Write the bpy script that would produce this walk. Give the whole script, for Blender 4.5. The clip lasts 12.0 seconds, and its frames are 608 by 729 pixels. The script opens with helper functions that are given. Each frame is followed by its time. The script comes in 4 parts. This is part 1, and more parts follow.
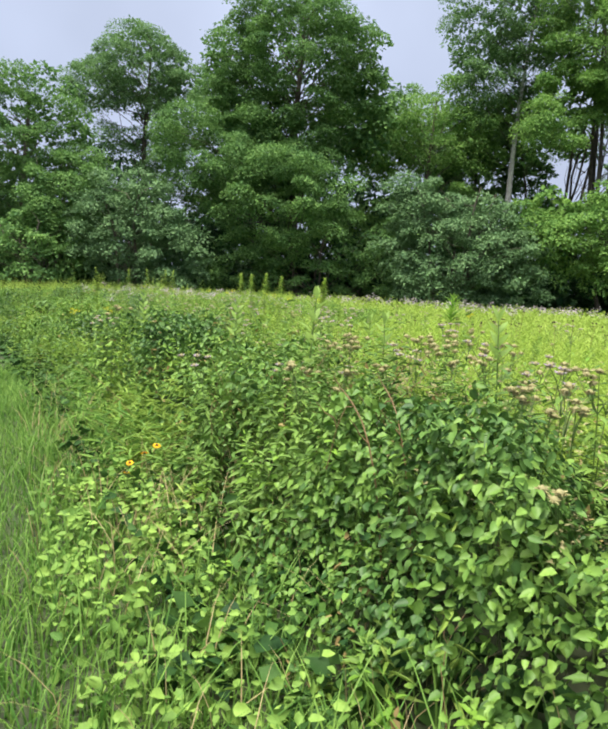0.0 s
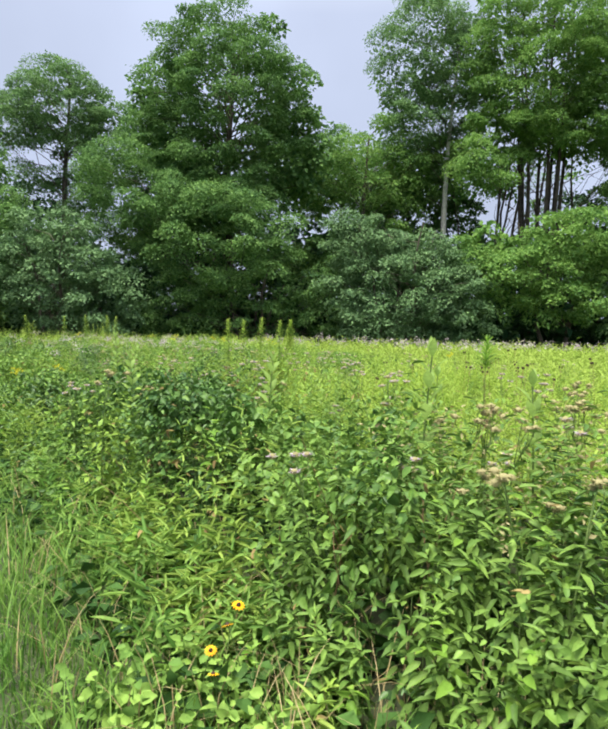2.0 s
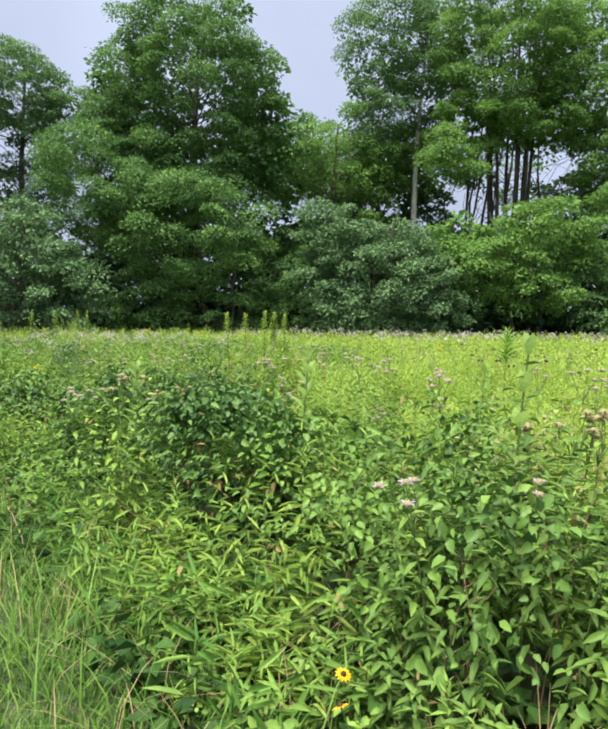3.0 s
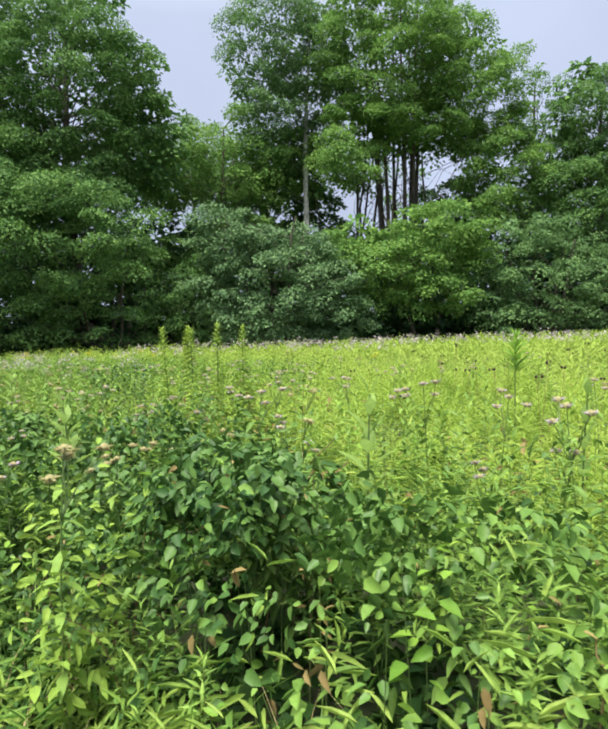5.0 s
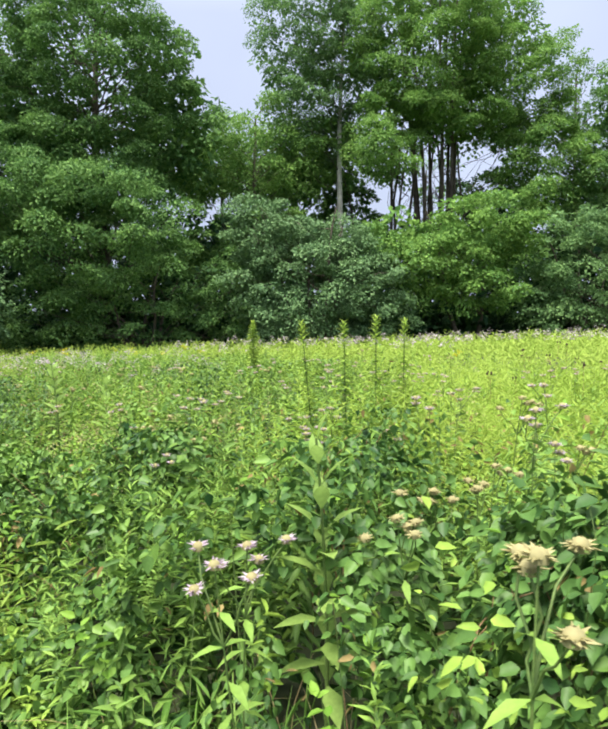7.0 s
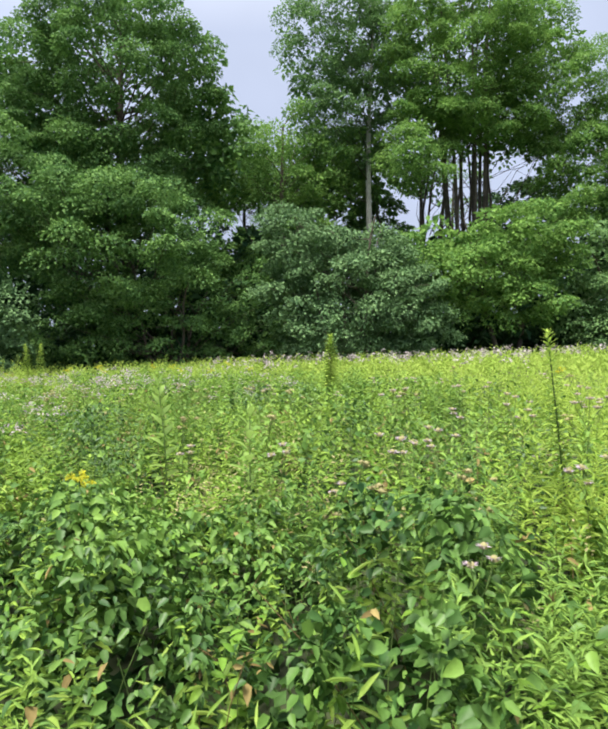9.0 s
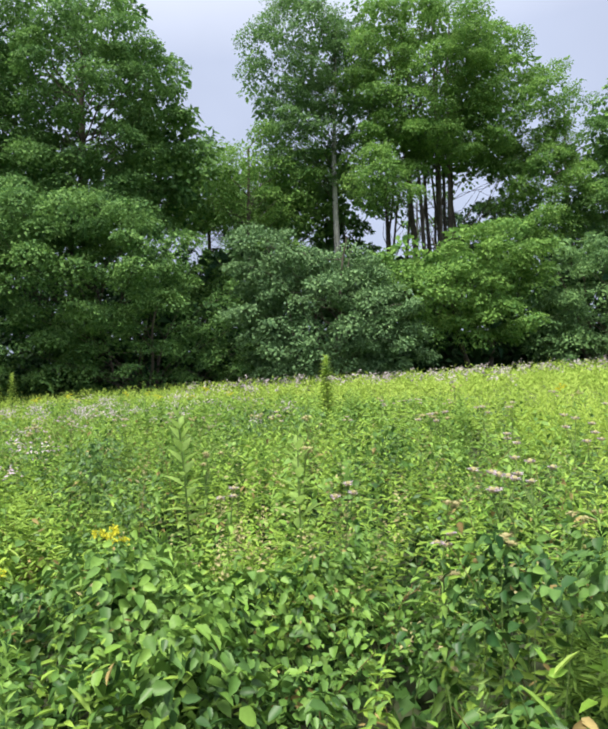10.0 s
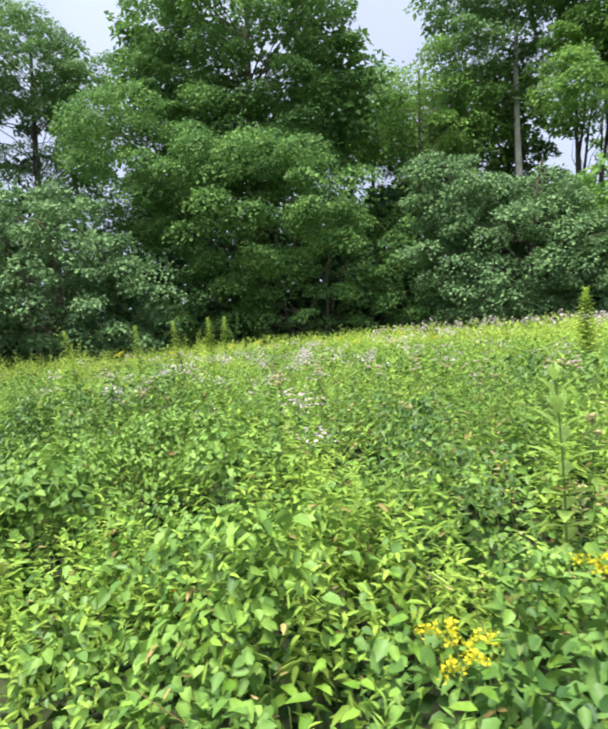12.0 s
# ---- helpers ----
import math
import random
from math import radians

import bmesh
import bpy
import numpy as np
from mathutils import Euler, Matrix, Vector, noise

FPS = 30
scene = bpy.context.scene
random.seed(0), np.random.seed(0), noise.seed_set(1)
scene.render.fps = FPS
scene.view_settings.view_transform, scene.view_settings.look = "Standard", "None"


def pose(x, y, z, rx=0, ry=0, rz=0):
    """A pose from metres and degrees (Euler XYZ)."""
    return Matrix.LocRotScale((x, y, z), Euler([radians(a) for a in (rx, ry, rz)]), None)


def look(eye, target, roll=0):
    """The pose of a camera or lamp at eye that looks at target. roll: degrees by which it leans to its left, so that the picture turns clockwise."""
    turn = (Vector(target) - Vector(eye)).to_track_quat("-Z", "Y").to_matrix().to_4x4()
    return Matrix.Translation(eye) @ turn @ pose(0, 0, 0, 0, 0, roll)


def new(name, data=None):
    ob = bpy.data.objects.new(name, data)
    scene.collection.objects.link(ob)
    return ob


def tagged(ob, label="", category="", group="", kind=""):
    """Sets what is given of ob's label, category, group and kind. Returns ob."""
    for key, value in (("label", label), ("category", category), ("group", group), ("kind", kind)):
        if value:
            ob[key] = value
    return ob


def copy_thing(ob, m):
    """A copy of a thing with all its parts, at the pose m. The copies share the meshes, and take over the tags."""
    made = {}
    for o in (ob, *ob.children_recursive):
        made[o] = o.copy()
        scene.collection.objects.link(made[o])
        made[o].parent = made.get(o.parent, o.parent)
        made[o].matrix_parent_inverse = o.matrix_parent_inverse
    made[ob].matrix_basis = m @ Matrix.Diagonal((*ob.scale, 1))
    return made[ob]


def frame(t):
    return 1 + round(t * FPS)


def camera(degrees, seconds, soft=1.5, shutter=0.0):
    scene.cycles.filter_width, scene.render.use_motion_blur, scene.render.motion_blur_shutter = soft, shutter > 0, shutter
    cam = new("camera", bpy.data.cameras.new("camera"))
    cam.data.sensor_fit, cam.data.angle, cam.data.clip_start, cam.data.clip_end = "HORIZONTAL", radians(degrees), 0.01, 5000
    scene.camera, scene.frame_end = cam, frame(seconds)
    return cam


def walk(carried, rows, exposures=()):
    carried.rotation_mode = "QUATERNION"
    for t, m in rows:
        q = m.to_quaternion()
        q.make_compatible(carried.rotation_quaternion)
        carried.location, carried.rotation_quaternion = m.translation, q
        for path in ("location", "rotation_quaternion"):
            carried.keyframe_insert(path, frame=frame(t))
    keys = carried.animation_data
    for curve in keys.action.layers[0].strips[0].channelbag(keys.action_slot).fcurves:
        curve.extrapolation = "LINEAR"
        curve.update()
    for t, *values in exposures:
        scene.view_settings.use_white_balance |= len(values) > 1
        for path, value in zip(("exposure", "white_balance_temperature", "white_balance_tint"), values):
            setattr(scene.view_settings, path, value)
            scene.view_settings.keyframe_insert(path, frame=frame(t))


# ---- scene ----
cam = camera(53.1, 12.0, soft=2.6, shutter=0.1)
PATH = [
    (0, (0.0, 0.0, 1.58), (-0.468, 1.928, 1.329), 3.4),
    (0.5, (-0.383, 0.349, 1.589), (-0.692, 2.314, 1.381), 2.0),
    (1, (-0.767, 0.641, 1.598), (-0.995, 2.621, 1.431), 1.8),
    (1.5, (-1.113, 1.002, 1.622), (-1.343, 2.984, 1.481), 2.2),
    (2, (-1.39, 1.262, 1.622), (-1.618, 3.246, 1.508), 1.5),
    (2.5, (-1.738, 1.532, 1.646), (-1.918, 3.52, 1.517), 1.0),
    (3, (-1.981, 1.762, 1.632), (-2.085, 3.755, 1.494), 0.8),
    (3.5, (-2.212, 2.02, 1.652), (-2.22, 4.015, 1.508), 0.7),
    (3.7, (-2.309, 2.111, 1.67), (-2.271, 4.105, 1.525), 0.5),
    (5.3, (-2.98, 3.64, 1.649), (-2.677, 5.615, 1.553), -2.6),
    (5.5, (-3.124, 3.757, 1.669), (-2.815, 5.731, 1.581), -3.0),
    (6, (-3.389, 3.987, 1.696), (-3.1, 5.965, 1.635), -2.7),
    (6.5, (-3.618, 4.319, 1.701), (-3.363, 6.301, 1.631), -1.7),
    (7, (-3.851, 4.594, 1.675), (-3.611, 6.576, 1.558), -1.7),
    (7.5, (-4.143, 4.882, 1.701), (-3.931, 6.865, 1.561), -1.8),
    (7.7, (-4.275, 5.017, 1.688), (-4.075, 7.002, 1.546), -1.4),
    (9.3, (-5.138, 6.197, 1.703), (-4.884, 8.18, 1.668), -2.3),
    (9.5, (-5.225, 6.309, 1.707), (-4.944, 8.289, 1.691), -2.8),
    (10, (-5.463, 6.583, 1.721), (-5.101, 8.549, 1.723), -3.2),
    (10.5, (-5.682, 6.833, 1.732), (-5.268, 8.79, 1.732), -3.4),
    (11, (-5.913, 7.165, 1.737), (-5.529, 9.128, 1.724), -3.7),
    (11.5, (-6.227, 7.511, 1.733), (-5.988, 9.496, 1.665), -4.3),
    (12, (-6.555, 7.866, 1.706), (-6.68, 9.857, 1.563), -4.4),
]
walk(cam, [(t, look(eye, target, roll)) for t, eye, target, roll in PATH],
     exposures=[(0, 1.02), (3.5, 1.03), (5.5, 1.0), (6.3, 1.05), (7.5, 1.25), (9.5, 1.0), (11.5, 1.05), (12, 1.3)])

# ---------------------------------------------------------------- world and light
world = bpy.data.worlds.new("overcast_sky")
scene.world = world
world.use_nodes = True
wn, wl = world.node_tree.nodes, world.node_tree.links
wn.clear()
w_out = wn.new("ShaderNodeOutputWorld")
w_bg = wn.new("ShaderNodeBackground")
w_sky = wn.new("ShaderNodeTexSky")
w_sky.sky_type, w_sky.sun_disc = "NISHITA", False
w_sky.sun_elevation, w_sky.sun_rotation = radians(74), radians(-135)
w_sky.dust_density, w_sky.air_density = 3.0, 1.2
w_dim = wn.new("ShaderNodeMix")
w_dim.data_type, w_dim.blend_type = "RGBA", "MULTIPLY"
w_dim.inputs[0].default_value = 1.0
w_dim.inputs[7].default_value = (0.05, 0.05, 0.05, 1)
w_geo = wn.new("ShaderNodeTexCoord")
w_sep = wn.new("ShaderNodeSeparateXYZ")
w_ramp = wn.new("ShaderNodeValToRGB")          # an overcast dome: three times brighter overhead than low down
w_ramp.color_ramp.elements[0].position, w_ramp.color_ramp.elements[0].color = 0.0, (0.285, 0.325, 0.430, 1)
w_ramp.color_ramp.elements[1].position, w_ramp.color_ramp.elements[1].color = 1.0, (1.25, 1.25, 1.25, 1)
mid = w_ramp.color_ramp.elements.new(0.45)
mid.color = (0.335, 0.375, 0.485, 1)
w_noise = wn.new("ShaderNodeTexNoise")
w_noise.inputs["Scale"].default_value, w_noise.inputs["Detail"].default_value = 2.2, 4.0
w_cloud = wn.new("ShaderNodeMapRange")
w_cloud.inputs[1].default_value, w_cloud.inputs[2].default_value = 0.3, 0.7
w_cloud.inputs[3].default_value, w_cloud.inputs[4].default_value = 0.88, 1.12
w_mul = wn.new("ShaderNodeMix")
w_mul.data_type, w_mul.blend_type = "RGBA", "MULTIPLY"
w_mul.inputs[0].default_value = 1.0
w_mix = wn.new("ShaderNodeMix")
w_mix.data_type = "RGBA"
w_mix.inputs[0].default_value = 0.88
wl.new(w_geo.outputs["Generated"], w_sep.inputs[0])
wl.new(w_sep.outputs[2], w_ramp.inputs[0])
wl.new(w_geo.outputs["Generated"], w_noise.inputs["Vector"])
wl.new(w_noise.outputs[0], w_cloud.inputs[0])
wl.new(w_ramp.outputs[0], w_mul.inputs[6])
wl.new(w_cloud.outputs[0], w_mul.inputs[7])
wl.new(w_sky.outputs[0], w_dim.inputs[6])
wl.new(w_dim.outputs[2], w_mix.inputs[6])
wl.new(w_mul.outputs[2], w_mix.inputs[7])
wl.new(w_mix.outputs[2], w_bg.inputs[0])
wl.new(w_bg.outputs[0], w_out.inputs[0])
w_bg.inputs[1].default_value = 1.0

sun = new("sun", bpy.data.lights.new("sun", "SUN"))
sun.data.energy, sun.data.angle, sun.data.color = 4.2, radians(24), (1.0, 0.955, 0.85)
sun.matrix_world = look((-8, -2, 40), (0, 6, 0))


# ---------------------------------------------------------------- materials


def leaf_material(name, dark, light, rough=0.5, through_light=0.3, patch=0.35, speck=0.8, gloss=0.12):
    """A leaf: colour varies from leaf to leaf and in patches, and light shines through it."""
    m = bpy.data.materials.new(name)
    m.use_nodes = True
    n, l = m.node_tree.nodes, m.node_tree.links
    n.clear()
    out, add = n.new("ShaderNodeOutputMaterial"), n.new("ShaderNodeMixShader")
    pr, tr = n.new("ShaderNodeBsdfPrincipled"), n.new("ShaderNodeBsdfTranslucent")
    geo, ramp, pos = n.new("ShaderNodeNewGeometry"), n.new("ShaderNodeValToRGB"), n.new("ShaderNodeTexNoise")
    tex = n.new("ShaderNodeTexNoise")
    mix = n.new("ShaderNodeMath")
    mix.operation = "MULTIPLY_ADD"
    mix.inputs[1].default_value = patch * 2.2
    sub = n.new("ShaderNodeMath")
    sub.operation = "SUBTRACT"
    sub.inputs[1].default_value = patch * 1.1
    pos.inputs["Scale"].default_value, pos.inputs["Detail"].default_value = 0.8, 2.0
    tex.inputs["Scale"].default_value, tex.inputs["Detail"].default_value = 60.0, 3.0
    l.new(geo.outputs["Position"], pos.inputs["Vector"])
    l.new(geo.outputs["Position"], tex.inputs["Vector"])
    l.new(pos.outputs[0], mix.inputs[0])
    own = n.new("ShaderNodeMath")
    own.operation = "MULTIPLY_ADD"
    own.inputs[1].default_value, own.inputs[2].default_value = speck, (1 - speck) / 2
    l.new(geo.outputs["Random Per Island"], own.inputs[0])
    l.new(own.outputs[0], mix.inputs[2])
    l.new(mix.outputs[0], sub.inputs[0])
    l.new(sub.outputs[0], ramp.inputs[0])
    e = ramp.color_ramp.elements
    e[0].position, e[0].color = 0.1, (*dark, 1)
    e[1].position, e[1].color = 0.92, (*light, 1)
    grain = n.new("ShaderNodeMix")
    grain.data_type, grain.blend_type = "RGBA", "OVERLAY"
    grain.inputs[0].default_value = 0.3
    l.new(ramp.outputs[0], grain.inputs[6])
    l.new(tex.outputs[0], grain.inputs[7])
    l.new(grain.outputs[2], pr.inputs["Base Color"])
    l.new(grain.outputs[2], tr.inputs["Color"])
    pr.inputs["Roughness"].default_value = rough
    pr.inputs["Specular IOR Level"].default_value = gloss
    add.inputs[0].default_value = through_light
    l.new(pr.outputs[0], add.inputs[1])
    l.new(tr.outputs[0], add.inputs[2])
    l.new(add.outputs[0], out.inputs[0])
    return m


def rough_material(name, a, b, scale, rough=0.9, bump=0.4):
    """Bark, soil, stems: two colours in noise at two scales, with relief."""
    m = bpy.data.materials.new(name)
    m.use_nodes = True
    n, l = m.node_tree.nodes, m.node_tree.links
    pr = n["Principled BSDF"]
    tc, n1, n2 = n.new("ShaderNodeTexCoord"), n.new("ShaderNodeTexNoise"), n.new("ShaderNodeTexNoise")
    ramp, mul, bm_ = n.new("ShaderNodeValToRGB"), n.new("ShaderNodeMath"), n.new("ShaderNodeBump")
    n1.inputs["Scale"].default_value, n1.inputs["Detail"].default_value = scale, 6.0
    n2.inputs["Scale"].default_value, n2.inputs["Detail"].default_value = scale * 7, 5.0
    mul.operation = "MULTIPLY_ADD"
    mul.inputs[1].default_value, mul.inputs[2].default_value = 0.5, 0.0
    l.new(tc.outputs["Object"], n1.inputs["Vector"])
    l.new(tc.outputs["Object"], n2.inputs["Vector"])
    add = n.new("ShaderNodeMath")
    add.operation = "ADD"
    l.new(n1.outputs[0], mul.inputs[0])
    l.new(mul.outputs[0], add.inputs[0])
    half = n.new("ShaderNodeMath")
    half.operation = "MULTIPLY"
    half.inputs[1].default_value = 0.5
    l.new(n2.outputs[0], half.inputs[0])
    l.new(half.outputs[0], add.inputs[1])
    l.new(add.outputs[0], ramp.inputs[0])
    e = ramp.color_ramp.elements
    e[0].position, e[0].color = 0.36, (*a, 1)
    e[1].position, e[1].color = 0.64, (*b, 1)
    l.new(ramp.outputs[0], pr.inputs["Base Color"])
    l.new(n2.outputs[0], bm_.inputs["Height"])
    bm_.inputs["Strength"].default_value = bump
    l.new(bm_.outputs[0], pr.inputs["Normal"])
    pr.inputs["Roughness"].default_value = rough
    return m


M_MAPLE = leaf_material("maple_leaf", (0.044, 0.124, 0.048), (0.215, 0.370, 0.095), 0.6, 0.27, 0.35, 0.45)
M_ASH = leaf_material("ash_leaf", (0.07, 0.155, 0.068), (0.225, 0.37, 0.125), 0.6, 0.3, 0.35, 0.45)
M_YELLOWGREEN = leaf_material("young_maple_leaf", (0.066, 0.172, 0.048), (0.26, 0.425, 0.095), 0.6, 0.34, 0.35, 0.45)
M_OLIVE = leaf_material("grey_green_leaf", (0.060, 0.130, 0.060), (0.215, 0.350, 0.145), 0.55, 0.2, 0.3, 0.5)
# leaves deep in the wood: canopy shade is put into their dark colour
M_WOODSHADE = leaf_material("wood_shade_leaf", (0.016, 0.050, 0.022), (0.06, 0.13, 0.045), 0.55, 0.15)
M_VINE = leaf_material("vine_leaf", (0.021, 0.066, 0.018), (0.126, 0.238, 0.050), 0.45, 0.18, 0.45, 0.6, 0.18)
M_HERB = leaf_material("herb_leaf", (0.082, 0.175, 0.036), (0.265, 0.41, 0.082), 0.55, 0.24, 0.45, 0.6)
M_FIELD = leaf_material("field_leaf", (0.22, 0.35, 0.050), (0.42, 0.54, 0.115), 0.6, 0.42, 0.5, 0.5)
M_SHRUBBY = leaf_material("bramble_leaf", (0.018, 0.060, 0.016), (0.108, 0.21, 0.042), 0.45, 0.18, 0.45, 0.6, 0.3)
M_BROADGRASS = leaf_material("broad_grass_blade", (0.13, 0.24, 0.035), (0.33, 0.45, 0.10), 0.5, 0.38, 0.3, 0.6)
M_PALEVINE = leaf_material("pale_vine_leaf", (0.055, 0.135, 0.028), (0.20, 0.335, 0.062), 0.45, 0.24, 0.45, 0.55, 0.18)
M_YELLOWHERB = leaf_material("yellow_herb_leaf", (0.130, 0.235, 0.034), (0.300, 0.435, 0.076), 0.55, 0.28, 0.4, 0.45)
M_FEATHER = leaf_material("feathery_leaf", (0.11, 0.195, 0.05), (0.26, 0.365, 0.11), 0.6, 0.28, 0.3, 0.5)
M_BLUEHERB = leaf_material("bluish_herb_leaf", (0.044, 0.105, 0.024), (0.165, 0.275, 0.055), 0.5, 0.22, 0.4, 0.55, 0.14)
# ground cover leaf, near black: shade of the hollows is in its colour
M_SHADE = leaf_material("hollow_shade_leaf", (0.014, 0.045, 0.012), (0.060, 0.130, 0.026), 0.6, 0.15, 0.4, 0.8)
M_TALL = leaf_material("tall_herb_leaf", (0.095, 0.180, 0.045), (0.275, 0.390, 0.11), 0.55, 0.3, 0.3, 0.6)
M_MAUVE = leaf_material("faded_mauve_petal", (0.33, 0.285, 0.30), (0.51, 0.45, 0.48), 0.7, 0.25)
M_GRASS = leaf_material("grass_blade", (0.065, 0.165, 0.028), (0.225, 0.37, 0.078), 0.5, 0.38)
M_LIME = leaf_material("fresh_leaf", (0.12, 0.25, 0.035), (0.235, 0.40, 0.06), 0.45, 0.40)
M_MILKWEED = leaf_material("milkweed_leaf", (0.18, 0.30, 0.07), (0.32, 0.46, 0.12), 0.5, 0.45)
M_DRY = leaf_material("dry_straw", (0.240, 0.190, 0.090), (0.460, 0.370, 0.200), 0.7, 0.25)
M_PINK = leaf_material("lavender_petal", (0.40, 0.31, 0.40), (0.60, 0.50, 0.59), 0.6, 0.35)
M_TAN = leaf_material("spent_flower", (0.24, 0.215, 0.10), (0.42, 0.385, 0.20), 0.7, 0.25)
M_WITHER = leaf_material("withered_leaf", (0.130, 0.095, 0.035), (0.340, 0.270, 0.110), 0.7, 0.25)
M_GOLD = leaf_material("gold_petal", (0.700, 0.330, 0.010), (0.850, 0.520, 0.020), 0.5, 0.3)
M_GOLDENROD = leaf_material("goldenrod_bloom", (0.50, 0.47, 0.03), (0.70, 0.66, 0.06), 0.6, 0.3)
M_BARK = rough_material("bark", (0.045, 0.036, 0.028), (0.135, 0.110, 0.085), 3.0)
M_PALEBARK = rough_material("pale_bark", (0.320, 0.300, 0.260), (0.620, 0.600, 0.550), 2.5)
M_STEM = rough_material("green_stem", (0.070, 0.130, 0.030), (0.160, 0.230, 0.060), 20.0, 0.6, 0.1)
M_BROWNSTEM = rough_material("brown_stem", (0.120, 0.070, 0.030), (0.300, 0.190, 0.090), 20.0, 0.7, 0.2)
M_CONE = rough_material("dark_cone", (0.020, 0.010, 0.006), (0.060, 0.030, 0.015), 200.0, 0.8, 0.5)
M_SOIL = rough_material("soil_and_litter", (0.018, 0.026, 0.009), (0.046, 0.062, 0.02), 1.3)

# ---------------------------------------------------------------- mesh helpers
rng = np.random.default_rng(7)
UP = np.array([0.0, 0.0, 1.0])


def unit(v):
    return v / np.maximum(np.linalg.norm(v, axis=-1, keepdims=True), 1e-9)


def mesh_of(name, verts, faces, material, smooth=True):
    """A mesh from an array of places and arrays of triangles and quads."""
    me = bpy.data.meshes.new(name)
    verts = np.asarray(verts, np.float32)
    groups = [np.asarray(f, np.int32) for f in (faces if isinstance(faces, list) else [faces]) if len(f)]
    sizes = np.concatenate([np.full(len(g), g.shape[1], np.int32) for g in groups])
    loops = np.concatenate([g.ravel() for g in groups])
    me.vertices.add(len(verts))
    me.vertices.foreach_set("co", verts.ravel())
    me.loops.add(len(loops))
    me.loops.foreach_set("vertex_index", loops)
    me.polygons.add(len(sizes))
    starts = np.concatenate([[0], np.cumsum(sizes)[:-1]]).astype(np.int32)
    me.polygons.foreach_set("loop_start", starts)
    me.polygons.foreach_set("loop_total", sizes)
    me.polygons.foreach_set("use_smooth", np.full(len(sizes), smooth, dtype=bool))
    me.update(calc_edges=True)
    me.materials.append(material)
    return me


def part(name, me, parent=None, label=""):
    """One mesh object, under its thing or part."""
    ob = new(name, me)
    if parent is not None:
        ob.parent = parent
    return tagged(ob, label)


def leaf_frames(way, normal):
    way = unit(way)
    side = unit(np.cross(way, normal))
    return way, side, np.cross(side, way)


def kites(c, way, normal, length, width, fold=0.18):
    """Folded diamond leaves of two triangles: places and faces."""
    way, side, nor = leaf_frames(way, normal)
    length, width = np.broadcast_to(length, len(c))[:, None], np.broadcast_to(width, len(c))[:, None]
    k = c + way * length * 0.45 + nor * width * fold
    v = np.stack([c, k + side * width / 2, c + way * length - nor * length * 0.12, k - side * width / 2], 1).reshape(-1, 3)
    i = np.arange(len(c))[:, None] * 4
    return v, np.concatenate([i + [0, 1, 2], i + [0, 2, 3]])


def blades_of_leaf(c, way, normal, length, width, droop=0.25, wide_at=0.35):
    """Curved leaves with a midrib: ten places and eight triangles each."""
    way, side, nor = leaf_frames(way, normal)
    length, width = np.broadcast_to(length, len(c))[:, None], np.broadcast_to(width, len(c))[:, None]

    def at(u, s, lift):
        return c + way * length * u - nor * length * droop * u * u + side * width * s + nor * width * lift
    v = np.stack([at(0, 0, 0), at(wide_at, 0.5, 0.16), at(wide_at, 0, 0), at(wide_at, -0.5, 0.16),
                  at(0.72, 0.34, 0.10), at(0.72, 0, 0), at(0.72, -0.34, 0.10), at(1, 0, 0)], 1).reshape(-1, 3)
    i = np.arange(len(c))[:, None] * 8
    tri = np.concatenate([i + [0, 1, 2], i + [0, 2, 3], i + [4, 7, 5], i + [5, 7, 6]])
    quad = np.concatenate([i + [1, 4, 5, 2], i + [2, 5, 6, 3]])
    return v, [tri, quad]


def ovate(c, way, normal, length, width, droop=0.22):
    """Folded oval leaves of two quads: six places each."""
    way, side, nor = leaf_frames(way, normal)
    length, width = np.broadcast_to(length, len(c))[:, None], np.broadcast_to(width, len(c))[:, None]

    def at(u, s, lift):
        return c + way * length * u - nor * length * droop * u * u + side * width * s + nor * width * lift
    v = np.stack([at(0, 0, 0), at(0.26, 0.46, 0.15), at(0.66, 0.38, 0.13), at(1, 0, 0), at(0.66, -0.38, 0.13), at(0.26, -0.46, 0.15)], 1).reshape(-1, 3)
    i = np.arange(len(c))[:, None] * 6
    return v, np.concatenate([i + [0, 1, 2, 3], i + [0, 3, 4, 5]])


def grass_blades(root, lean, height, width):
    """Tapered bent blades: seven places, five triangles each."""
    lean = np.asarray(lean)
    side = unit(np.cross(unit(lean + 1e-6), UP))
    height, width = np.asarray(height)[:, None], np.broadcast_to(width, len(root))[:, None]
    rows = []
    for u, w in ((0, 1.0), (0.4, 0.85), (0.75, 0.5)):
        p = root + UP * height * (u - 0.15 * u * u) + lean * height * u * u
        rows += [p + side * width * w / 2, p - side * width * w / 2]
    rows.append(root + UP * height * 0.82 + lean * height)
    v = np.stack(rows, 1).reshape(-1, 3)
    i = np.arange(len(root))[:, None] * 7
    return v, [np.concatenate([i + [4, 6, 5]]), np.concatenate([i + [0, 2, 3, 1], i + [2, 4, 5, 3]])]


